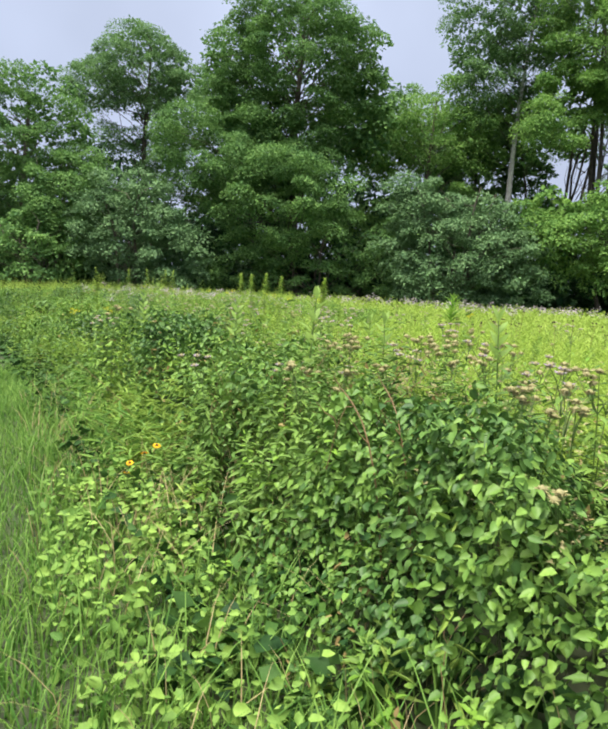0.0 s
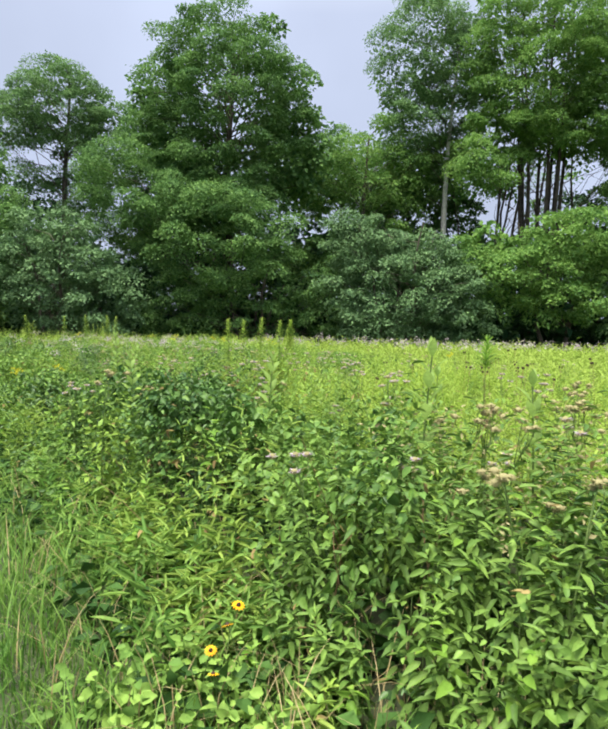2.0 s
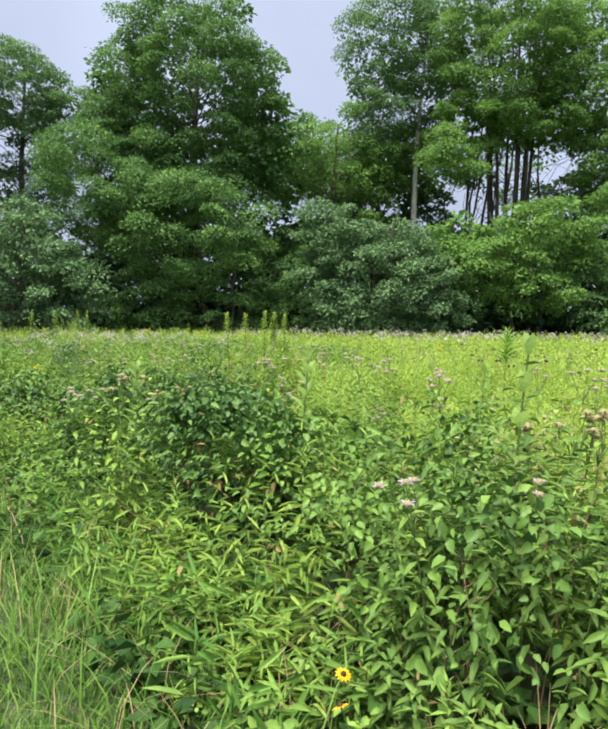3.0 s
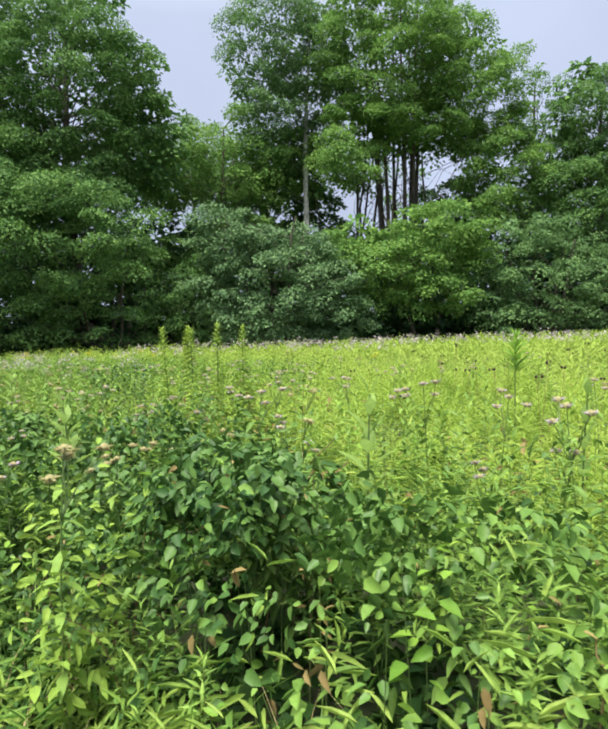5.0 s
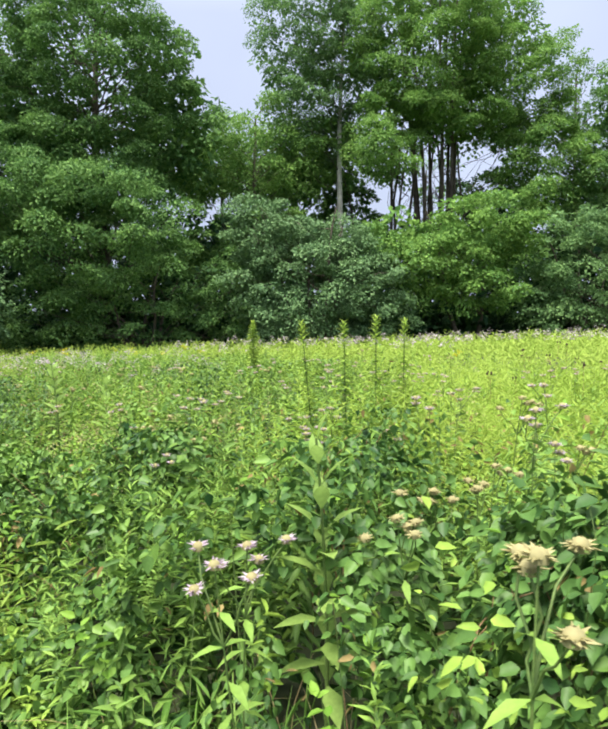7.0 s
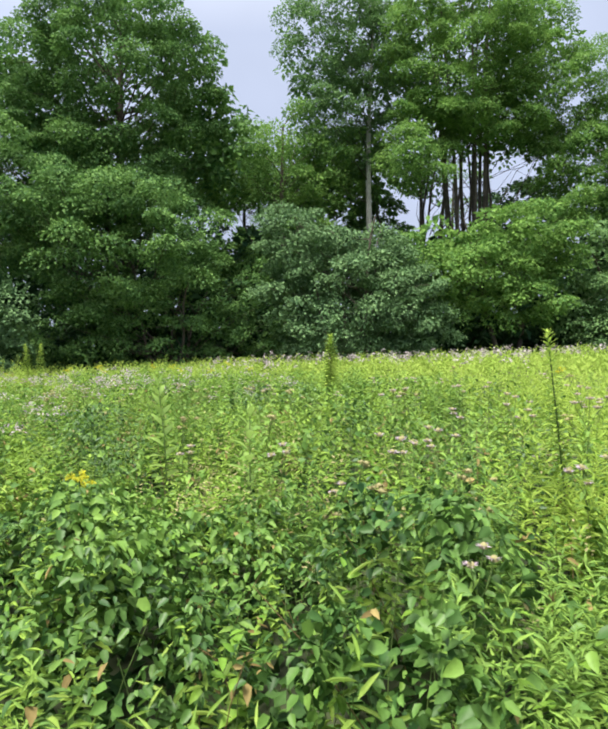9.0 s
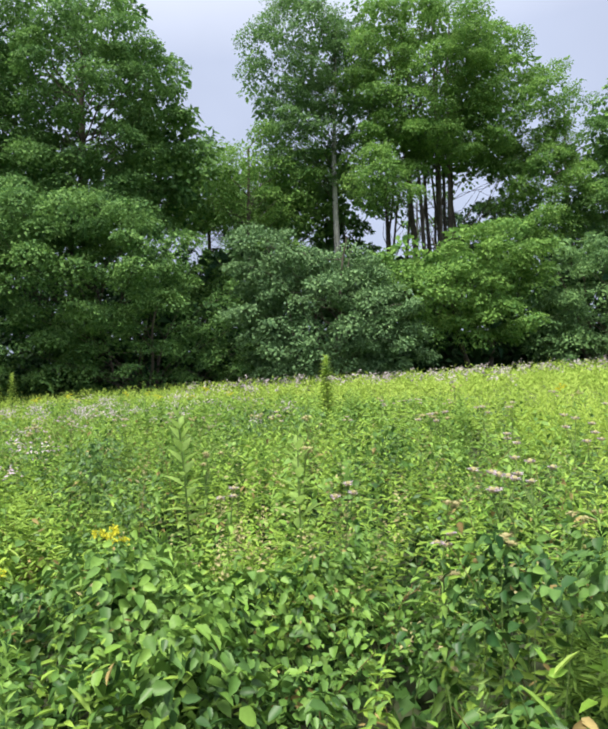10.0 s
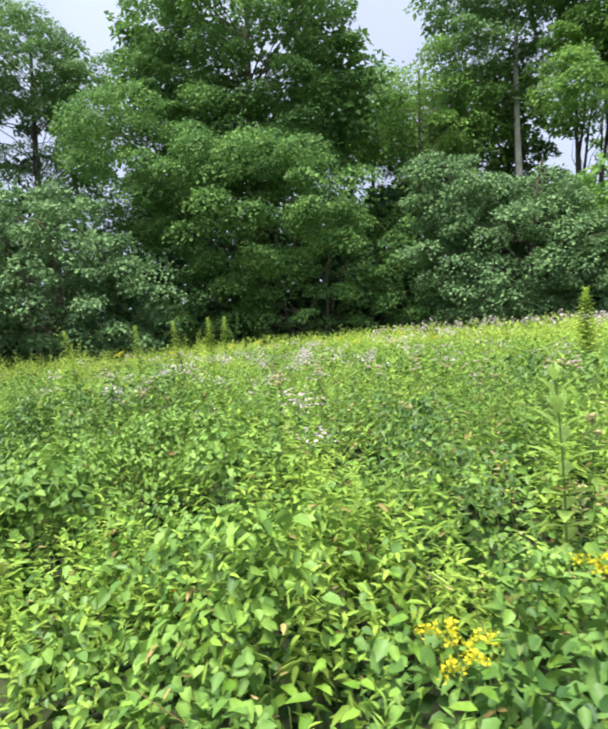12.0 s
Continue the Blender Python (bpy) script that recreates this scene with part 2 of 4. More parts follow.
def tube(points, radii, sides=7):
    """A tapered bent tube along points."""
    p = np.asarray(points, float)
    d = unit(np.gradient(p, axis=0))
    a = unit(np.cross(d, np.array([0.31, 0.87, 0.12])))
    b = np.cross(d, a)
    ang = np.arange(sides) * 2 * np.pi / sides
    ring = a[:, None] * np.cos(ang)[None, :, None] + b[:, None] * np.sin(ang)[None, :, None]
    v = (p[:, None] + ring * np.asarray(radii, float)[:, None, None]).reshape(-1, 3)
    f = []
    for r in range(len(p) - 1):
        for s in range(sides):
            t = (s + 1) % sides
            f.append((r * sides + s, r * sides + t, (r + 1) * sides + t, (r + 1) * sides + s))
    return v, np.array(f)


def joined(pieces):
    """Several (places, quads) as one."""
    vs, fs, n = [], [], 0
    for v, f in pieces:
        vs.append(v)
        fs.append(np.asarray(f) + n)
        n += len(v)
    return np.concatenate(vs), np.concatenate(fs)


def bent(a, b, sag, r0, r1, steps=5, sides=5):
    """A limb from a to b that bows upward by sag."""
    u = np.linspace(0, 1, steps)[:, None]
    p = np.asarray(a) * (1 - u) + np.asarray(b) * u + UP * sag * np.sin(u * np.pi)
    p[1:-1] += rng.normal(0, 0.055, (steps - 2, 3)) * np.linalg.norm(np.subtract(b, a))
    return tube(p, np.linspace(r0, r1, steps), sides)


# ---------------------------------------------------------------- the lie of the land
ALONG, ACROSS = np.array([-0.640, 0.768]), np.array([0.768, 0.640])   # the mown path's direction, and into the meadow


def land(x, y):
    """Height of the ground."""
    x, y = np.asarray(x, float), np.asarray(y, float)
    return 0.016 * np.clip(y, -15, 32) + 0.03 * np.sin(x * 0.45 + 1) * np.sin(y * 0.37) * np.clip((y - 4) / 8, 0, 1)


def waves(x, y, scale, seed):
    """Smooth noise between about -1 and 1."""
    out = 0
    for k in range(4):
        a = seed * 1.7 + k * 2.1
        out = out + np.sin((x * np.cos(a) + y * np.sin(a)) / scale * (1 + 0.37 * k) * 2.6 + seed * 3 + k) / (1 + 0.4 * k)
    return out / 2.2


def edge(s):
    """How far to the side of the walk the herbs begin."""
    return np.interp(s, [0, 4.5, 7.5, 9, 20], [0.75, 0.60, 0.32, 0.20, -1.2])


def mounds_between(count, s0, s1, n0, n1, r0, r1, a0, a1):
    """Mounds of one herb each: along, into the meadow, radius, vigour, kind."""
    at = rng.uniform(s0, s1, count)
    return np.stack([at, edge(at) + rng.uniform(n0, n1, count), rng.uniform(r0, r1, count), rng.uniform(a0, a1, count), rng.uniform(0, 1, count)], 1)


MOUNDS = np.concatenate([mounds_between(85, -0.5, 20, 0.25, 1.2, 0.22, 0.48, 0.45, 1.0), mounds_between(48, -0.5, 7.5, 0.9, 2.8, 0.32, 0.62, 0.40, 1.0),
                         mounds_between(72, 7.0, 21, 0.9, 4.2, 0.34, 0.75, 0.35, 1.05), mounds_between(55, 8.0, 21, 3.6, 9.0, 0.45, 1.0, 0.3, 1.0)])
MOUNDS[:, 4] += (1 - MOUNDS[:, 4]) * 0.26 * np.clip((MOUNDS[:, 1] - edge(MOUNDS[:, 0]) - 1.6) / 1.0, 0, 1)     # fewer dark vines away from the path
# the large clumps that stand out: dark vines, and the paler herbs beside them
MOUNDS = np.concatenate([MOUNDS, [(5.44, 1.15, 0.62, 1.05, 0.10), (5.7, 0.85, 0.45, 0.95, 0.12), (15.75, 1.35, 0.60, 1.35, 0.08), (12.36, 2.5, 0.55, 1.25, 0.05), (7.33, 1.85, 0.50, 1.15, 0.15), (7.7, 2.1, 0.55, 1.3, 0.20),
                                  (8.0, 1.3, 0.45, 1.1, 0.60), (1.9, 1.65, 0.55, 1.0, 0.10), (8.1, 3.0, 0.55, 1.2, 0.25), (14.1, 3.2, 0.6, 1.25, 0.93), (9.2, 2.0, 0.6, 1.1, 0.18), (17.4, 3.1, 0.8, 1.25, 0.95), (7.5, 1.75, 0.6, 1.15, 0.1), (11.1, 1.4, 0.7, 0.85, 0.3)]])


def mound(x, y):
    """The mounds that the herbs grow in: how high at a place, and the lot of the mound."""
    s, n = x * ALONG[0] + y * ALONG[1], x * ACROSS[0] + y * ACROSS[1]
    best, lot = np.zeros(np.shape(x)), np.zeros(np.shape(x))
    for ms, mn, r, a, which in MOUNDS:
        v = a * np.sqrt(np.clip(1 - ((s - ms) ** 2 + (n - mn) ** 2) / r ** 2, 0, 1))
        best, lot = np.maximum(best, v), np.where(v > best, which, lot)
    return best, lot


def growth(x, y, plain=False):
    """How high the herbs stand over the ground; plain: without the mounds."""
    s, n = x * ALONG[0] + y * ALONG[1], x * ACROSS[0] + y * ACROSS[1]
    n = n - edge(s) + 0.15 * waves(x, y, 1.6, 3)
    near = np.interp(n, [0, 0.35, 0.62, 0.80, 1.2, 4, 8], [0.06, 0.22, 0.40, 0.92, 1.04, 1.04, 0.80])
    late = np.interp(n, [0, 0.4, 0.9, 2.0, 4, 8], [0.20, 0.56, 0.74, 0.82, 0.86, 0.82])
    k = np.clip((s - 6.5) / 2.5, 0, 1)
    h = near * (1 - k) + late * k
    if plain:
        return h
    k = np.clip((8 - n) / 3, 0, 1) * np.clip((22 - s) / 3, 0, 1)
    rise = (0.60 + 0.54 * mound(x, y)[0]) * (1 + 0.10 * waves(x, y, 1.3, 1) + 0.15 * waves(x, y, 0.42, 9))
    rise = rise * (1 - 0.38 * np.clip(waves(x, y, 0.75, 15) - 0.25, 0, 0.8))
    rise = np.minimum(rise, 1.06 / h)
    return h * (k * rise + (1 - k) * (1 + 0.09 * waves(x, y, 1.3, 1) + 0.06 * waves(x, y, 0.5, 2)))


gx = np.concatenate([[-900, -300, -120, -70], np.linspace(-45, 40, 86), [70, 120, 300, 900]])
gy = np.concatenate([[-900, -300, -100, -40], np.linspace(-15, 62, 78), [90, 150, 400, 1200]])
XX, YY = np.meshgrid(gx, gy)
gv = np.stack([XX, YY, land(XX, YY)], -1).reshape(-1, 3)
w_ = len(gx)
gi = (np.arange(len(gy) - 1)[:, None] * w_ + np.arange(w_ - 1)[None]).ravel()[:, None]
ground = part("ground", mesh_of("ground", gv, gi + [0, 1, w_ + 1, w_], M_SOIL))
tagged(ground, "dark mossy soil and thatch under the meadow and the wood", "ground", kind="structure")


# ---------------------------------------------------------------- trees
def pads_in(lobes, spacing):
    """Foliage clumps spread through ellipsoids, most of them near the outside."""
    found = []
    for cx, cy, cz, rx, ry, rz in lobes:
        tries = int(26 * (rx * ry * rz) ** (2 / 3) / spacing ** 2 * 3)
        kept = []
        for _ in range(tries):
            d = unit(rng.normal(0, 1, 3))
            rho = rng.uniform(0.35, 1.0) ** 0.5
            p = np.array([cx, cy, cz]) + d * rho * np.array([rx, ry, rz])
            if all(np.sum(((p - q) * (1, 1, 1.5)) ** 2) > spacing ** 2 for q in kept):
                kept.append(p)
        found += kept
    return np.array(found)


def leaves_on(pads, size, count, leaf, flat=0.42):
    """Leaves over flattened drooping clumps; count and leaf are a number or one for each clump."""
    count = np.broadcast_to(count, len(pads)).astype(int)
    reps = np.repeat(np.arange(len(pads)), count)
    r = (size * rng.uniform(0.6, 1.35, len(pads)))[reps]
    d = unit(rng.normal(0, 1, (len(reps), 3)) + [0, 0, 0.45])
    rho = rng.uniform(0.15, 1, len(reps)) ** 0.4
    tilt = rng.normal(0, 0.25, (len(pads), 2))[reps]
    flatness = (flat * rng.uniform(0.7, 1.5, len(pads)))[reps]
    off = d * (rho * r)[:, None]
    off[:, 2] = off[:, 2] * flatness - 0.25 * r * rho ** 2 + (off[:, :2] * tilt).sum(1)
    lump = np.sin(off[:, 0] * 6.1 + reps) * np.sin(off[:, 1] * 5.3 + reps * 1.7)
    off[:, 2] += 0.10 * r * lump
    c = pads[reps] + off + rng.normal(0, 0.06, off.shape)
    out = d * (1, 1, 0.3)
    way = unit(out + rng.normal(0, 0.6, out.shape) + [0, 0, -0.3])
    nor = unit(d * (0.9, 0.9, 0.5) + UP * 0.75 + rng.normal(0, 0.25, out.shape))
    ln = np.broadcast_to(leaf, len(pads))[reps] * rng.uniform(0.6, 1.3, len(reps))
    return kites(c, way, nor, ln, ln * 0.74)


def tree(name, base, lobes, material, label, bark=M_BARK, spacing=1.40, size=0.98, count=740, leaf=0.132,
         trunk=0.22, stems=1, lean=(0.0, 0.0), category="tree", bare=0):
    """A tree: trunk with limbs to its clumps, and a crown of leaves."""
    x, y = base
    z = float(land(x, y))
    root = new(name)
    root.location = (x, y, z)
    pads = pads_in(lobes, spacing)
    local = pads - (x, y, z)
    top = max(c[2] + c[5] * 0.55 for c in lobes) - z
    low = max(0.3, min(c[2] - c[5] for c in lobes) - z)
    spines = []
    for k in range(stems):
        a = k * 2.4 + 0.5
        spread = 0.0 if stems == 1 else 1.0
        u = np.linspace(0, 1, 9)
        px = spread * (0.3 * np.cos(a) + 1.6 * np.cos(a) * u) + lean[0] * u + 0.12 * np.sin(u * 7 + a)
        py = spread * (0.3 * np.sin(a) + 1.2 * np.sin(a) * u) + lean[1] * u + 0.12 * np.cos(u * 6 + a)
        spine = np.stack([px, py, -0.2 + (top + 0.2) * u], 1)
        spines.append(spine)
        part("trunk", mesh_of("trunk", *tube(spine, trunk * (1.25 - 1.1 * u ** 0.8) * (1.0 if stems == 1 else 0.7) + 0.02, 8), bark), root)
    limbs = []
    for k, p in enumerate(local):
        if k % 2 and len(local) > 40 or k % 3 == 2 and stems > 4:
            continue
        spine = spines[k % stems]
        d = np.linalg.norm((p - spine)[:, :2], axis=1)
        h = max(low * rng.uniform(0.8, 1.05), p[2] - rng.uniform(0.1, 1.1) * d.min() - 0.4)
        at = np.array([np.interp(h, spine[:, 2], spine[:, 0]), np.interp(h, spine[:, 2], spine[:, 1]), min(h, spine[-1, 2])])
        limbs.append(bent(at, p, 0.12 * float(d.min()) * rng.uniform(-0.5, 2.0), max(0.022, trunk * 0.12), 0.008))
    for k in range(bare):
        tip = local[rng.integers(len(local))] + rng.normal(0, 0.7, 3)
        limbs.append(bent(spines[0][6], tip, 0.3, 0.05, 0.008))
    for limb in limbs:
        part("limb", mesh_of("limb", *limb, M_BARK), root)
    behind = local[:, 1] > np.median(local[:, 1]) + 0.3      # the side towards the deep wood: fewer and larger sprays
    v, f = leaves_on(local, size, np.where(behind, count // 5, count), np.where(behind, leaf * 2.2, leaf * 0.96))
    part("crown", mesh_of("crown", v, f, material, smooth=False), root)
    return tagged(root, label, category, "trees at the wood's edge")


tree("maple_tree", (-9.6, 34.5), [(-9.8, 34.2, 13.2, 4.7, 4.0, 5.6), (-10.6, 32.8, 8.6, 3.8, 2.2, 2.4), (-13.6, 31.5, 8.4, 3.0, 2.6, 2.9),
                                  (-9.6, 30.4, 6.0, 4.4, 2.4, 3.0), (-6.2, 34.8, 11.6, 1.9, 1.9, 2.4), (-12.6, 34.4, 12.6, 2.3, 2.3, 2.2)],
     M_MAPLE, "tall dense green maple with lower boughs sweeping over the meadow edge", trunk=0.34)
tree("ash_tree", (-20.6, 37.5), [(-21.0, 37.2, 14.8, 3.2, 2.6, 2.7), (-24.0, 37.0, 14.0, 2.4, 2.0, 1.6), (-18.2, 37.5, 12.6, 2.0, 1.8, 3.0), (-19.2, 37.0, 9.0, 1.2, 1.3, 2.0), (-22.2, 37.0, 10.6, 1.5, 1.3, 0.9)],
     M_ASH, "airy green ash tree with sky showing through its crown", count=400, spacing=1.1, size=0.8, trunk=0.26)
tree("maple_tree", (-25.0, 31.5), [(-25.2, 31.0, 8.6, 4.4, 3.2, 4.6), (-20.8, 29.8, 5.4, 2.8, 2.4, 3.2)],
     M_MAPLE, "broad rounded green tree at the wood's edge", trunk=0.3)
tree("birch_tree", (2.0, 37.6), [(0.7, 37.4, 17.6, 2.6, 2.3, 3.6), (0.2, 37.2, 13.4, 1.8, 2.0, 1.8), (3.0, 38.0, 16.5, 2.3, 2.2, 3.4), (2.6, 38.4, 12.2, 1.6, 1.4, 1.6)],
     M_ASH, "tall green tree with a pale bare lower trunk", bark=M_PALEBARK, count=420, spacing=1.25, size=0.85, trunk=0.19, lean=(0.9, 0))
tree("maple_tree", (7.6, 37.3), [(7.2, 36.3, 16.6, 4.3, 3.2, 4.4), (11.4, 35.8, 14.6, 2.9, 2.6, 4.2), (5.0, 35.5, 12.6, 2.5, 2.2, 1.5), (13.0, 35.2, 10.2, 2.4, 2.2, 2.8), (3.9, 33.7, 10.3, 1.4, 1.3, 1.0),
                                 (8.6, 35.8, 12.6, 3.2, 2.4, 1.3), (11.6, 34.4, 8.4, 2.0, 1.6, 1.5)],
     M_YELLOWGREEN, "tall multi-stemmed maple with dark trunks and yellow-green leaves", trunk=0.17, stems=9)
tree("maple_tree", (-3.9, 44.0), [(-3.9, 44.0, 13.2, 2.2, 2.0, 2.6), (-2.0, 43.5, 11.0, 2.6, 2.0, 2.6)],
     M_YELLOWGREEN, "smaller pale-green tree deeper in the wood", count=420, trunk=0.18)
tree("maple_tree", (-2.2, 36.8), [(-1.6, 36.6, 11.2, 2.3, 1.8, 2.7), (-4.4, 37.2, 10.4, 1.6, 1.5, 2.0), (-0.8, 36.4, 8.2, 1.5, 1.3, 1.6), (1.0, 38.6, 11.2, 2.4, 1.4, 2.2), (-4.2, 37.0, 5.6, 1.8, 1.5, 1.4), (-5.8, 37.6, 9.8, 2.0, 1.4, 1.3), (-6.4, 36.6, 5.6, 2.0, 1.4, 1.3)],
     M_YELLOWGREEN, "mid-height green maple filling the gap in the wood", count=420, trunk=0.2)
tree("dead_topped_tree", (16.6, 38.5), [(17.2, 38.2, 15.2, 1.6, 1.4, 1.4), (16.2, 38.2, 12.0, 2.2, 1.8, 2.6)],
     M_MAPLE, "thin-topped tree with bare dead twigs", count=150, spacing=1.3, size=0.7, trunk=0.18, bare=14)
tree("oak_tree", (18.6, 35.0), [(19.4, 34.5, 12.2, 3.8, 3.2, 3.8), (16.6, 34.2, 8.2, 2.6, 2.4, 3.2), (22.0, 34.0, 6.0, 3.2, 2.6, 3.6)],
     M_MAPLE, "dark dense tree at the wood's edge", trunk=0.3)
tree("maple_tree", (27.5, 35.0), [(27.0, 34.5, 10.0, 4.5, 3.4, 6.0)], M_MAPLE, "rounded green tree at the wood's edge", trunk=0.3, count=220, leaf=0.24)
tree("maple_tree", (-34.0, 33.0), [(-33.0, 32.5, 8.5, 5.0, 3.6, 6.5)], M_MAPLE, "broad green tree at the wood's edge", trunk=0.3, count=220, leaf=0.24)

# shrubs and low trees before them
tree("shrub", (-16.4, 28.6), [(-16.6, 28.4, 4.0, 2.9, 2.1, 3.0), (-13.9, 28.2, 2.8, 1.6, 1.5, 2.0)], M_OLIVE,
     "rounded grey-green shrub before the wood", trunk=0.1, stems=3, spacing=1.0, size=0.7, count=340, leaf=0.14, category="shrub")
tree("olive_shrub", (-0.4, 30.3), [(-0.4, 30.2, 3.4, 3.3, 2.2, 2.9), (-2.6, 30.4, 5.6, 1.3, 1.2, 1.7), (0.9, 30.6, 5.0, 1.7, 1.5, 1.4), (2.4, 29.8, 2.5, 1.7, 1.5, 2.0)], M_OLIVE,
     "large silvery grey-green shrub before the wood", trunk=0.1, stems=4, spacing=1.0, size=0.7, count=400, leaf=0.13, category="shrub")
tree("young_maple", (7.2, 31.8), [(7.6, 31.4, 6.3, 2.4, 1.8, 1.4), (5.0, 31.0, 4.4, 2.4, 1.8, 1.4), (7.2, 30.6, 3.2, 2.0, 1.4, 1.0), (3.6, 31.6, 5.6, 1.5, 1.3, 1.0), (9.0, 31.8, 5.2, 1.4, 1.4, 1.1)], M_YELLOWGREEN,
     "young yellow-green maple with layered spreading boughs", trunk=0.13, stems=2, spacing=1.05, size=0.8, count=400, leaf=0.15)
tree("shrub", (13.2, 31.8), [(13.2, 31.6, 4.0, 3.0, 2.0, 2.9), (10.6, 31.2, 2.6, 1.3, 1.3, 1.9), (16.4, 31.4, 3.2, 2.2, 1.8, 2.2)], M_ASH,
     "dense green shrub before the wood", trunk=0.1, stems=4, spacing=1.05, size=0.75, count=340, leaf=0.13, category="shrub")
tree("shrub", (-7.6, 31.6), [(-7.4, 31.4, 2.6, 3.0, 1.8, 2.2), (-3.9, 31.8, 3.0, 1.6, 1.4, 2.6), (-11.2, 31.2, 2.4, 2.0, 1.6, 2.1)], M_MAPLE,
     "low dark-green saplings beneath the maple", trunk=0.08, stems=4, spacing=1.05, size=0.75, count=300, leaf=0.12, category="shrub")
tree("shrub", (-21.5, 28.0), [(-21.5, 27.8, 2.4, 2.6, 1.8, 2.4), (-26.0, 27.6, 2.6, 2.6, 1.8, 2.6)], M_MAPLE,
     "low dark-green shrubs at the wood's edge", trunk=0.08, stems=4, spacing=1.0, size=0.8, count=180, leaf=0.2, category="shrub")

tree("maple_tree", (0.6, 42.0), [(0.4, 41.6, 9.6, 3.6, 1.8, 2.6), (-0.6, 40.6, 11.0, 2.2, 1.4, 1.8), (-4.0, 42.0, 7.0, 2.2, 1.6, 1.4), (3.8, 40.5, 7.8, 1.8, 1.4, 2.2), (2.4, 41.0, 12.4, 2.3, 1.4, 2.0), (5.6, 41.5, 11.8, 1.9, 1.3, 1.3), (-7.4, 42.6, 6.2, 2.8, 1.5, 1.8), (-6.2, 42.8, 11.8, 2.6, 1.5, 2.2)],
     M_MAPLE, "green tree deeper in the wood behind the pale trunk", trunk=0.2, leaf=0.26, count=240)
# both trees take the leaf colour that has the wood's shade in it
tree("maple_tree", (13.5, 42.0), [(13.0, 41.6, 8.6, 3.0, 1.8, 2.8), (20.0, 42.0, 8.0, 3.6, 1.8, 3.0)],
     M_WOODSHADE, "tree deeper in the wood, leaves darkened for the wood's shade", trunk=0.2, leaf=0.26, count=220)
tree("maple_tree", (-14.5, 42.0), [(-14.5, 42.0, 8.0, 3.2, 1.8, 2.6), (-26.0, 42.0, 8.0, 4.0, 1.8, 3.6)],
     M_WOODSHADE, "tree deeper in the wood behind the maple, leaves darkened for shade", trunk=0.2, leaf=0.26, count=220)

tree("maple_tree", (9.0, 43.0), [(8.5, 43.0, 7.0, 4.0, 1.6, 1.6), (10.5, 43.5, 10.5, 2.6, 1.4, 2.0)],
     M_MAPLE, "thin green tree deeper in the wood", count=260, spacing=1.7, size=0.8, trunk=0.16)

# the wood behind: low undergrowth, shade put into its leaf colour, and plain trunks
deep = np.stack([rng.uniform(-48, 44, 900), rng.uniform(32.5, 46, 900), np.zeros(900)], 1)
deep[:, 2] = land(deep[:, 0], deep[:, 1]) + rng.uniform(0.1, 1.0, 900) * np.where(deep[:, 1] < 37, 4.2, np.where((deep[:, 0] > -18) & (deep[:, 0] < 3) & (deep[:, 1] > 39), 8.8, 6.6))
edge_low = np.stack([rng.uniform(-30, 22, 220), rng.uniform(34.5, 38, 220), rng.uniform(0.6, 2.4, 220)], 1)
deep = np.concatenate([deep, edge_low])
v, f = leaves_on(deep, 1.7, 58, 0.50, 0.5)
tagged(part("undergrowth", mesh_of("undergrowth", v, f, M_WOODSHADE, False)), "leafy undergrowth deep in the wood, coloured dark for the wood's shade", "undergrowth", kind="stuff")
poles = []
for k in range(60):
    px, py = rng.uniform(-42, 38), rng.uniform(38, 56)
    h, z = rng.uniform(4.5, 7), float(land(px, py))
    poles.append(tube(np.stack([px + rng.normal(0, 0.4) * np.linspace(0, 1, 5), py + 0 * np.linspace(0, 1, 5), z - 0.1 + h * np.linspace(0, 1, 5)], 1), np.linspace(rng.uniform(0.1, 0.22), 0.05, 5), 6))
tagged(part("wood_trunks", mesh_of("wood_trunks", *joined(poles), M_BARK)), "dark bare trunks deep in the wood", "trunks", kind="stuff")


# thin crooked trunks that show against the sky under the tall maple
poles = []
for k in range(9):
    u = np.linspace(0, 1, 9)
    px, py = rng.uniform(4.2, 10.6), rng.uniform(38.0, 41.5)
    lean_ = rng.normal(0, 0.9)
    crook = 0.32 * np.cumsum(rng.normal(0, 0.6, 9))
    poles.append(tube(np.stack([px + lean_ * u + crook * u, py + 0.3 * np.sin(u * 4 + k), float(land(px, py)) - 0.1 + rng.uniform(12, 15) * u], 1), rng.uniform(0.06, 0.12) * (1.1 - 0.7 * u), 6))
    for j in range(3):
        root_ = np.array([px + lean_ * 0.62 + crook[5] * 0.62, py, 7.6 + 1.3 * j])
        poles.append(bent(root_, root_ + [rng.normal(0, 0.9), rng.normal(0, 0.3), rng.uniform(0.9, 2.0)], 0.0, 0.03, 0.01, 5, 6))
tagged(part("thin_trunks", mesh_of("thin_trunks", *joined(poles), M_BARK)), "thin crooked dark trunks against the sky", "trunks", kind="stuff")


# ---------------------------------------------------------------- meadow
def spread(count, s0, s1, n0, n1):
    """Random places between lines along and across the path."""
    s, n = rng.uniform(s0, s1, count), rng.uniform(n0, n1, count)
    return s * ALONG[0] + n * ACROSS[0], s * ALONG[1] + n * ACROSS[1]


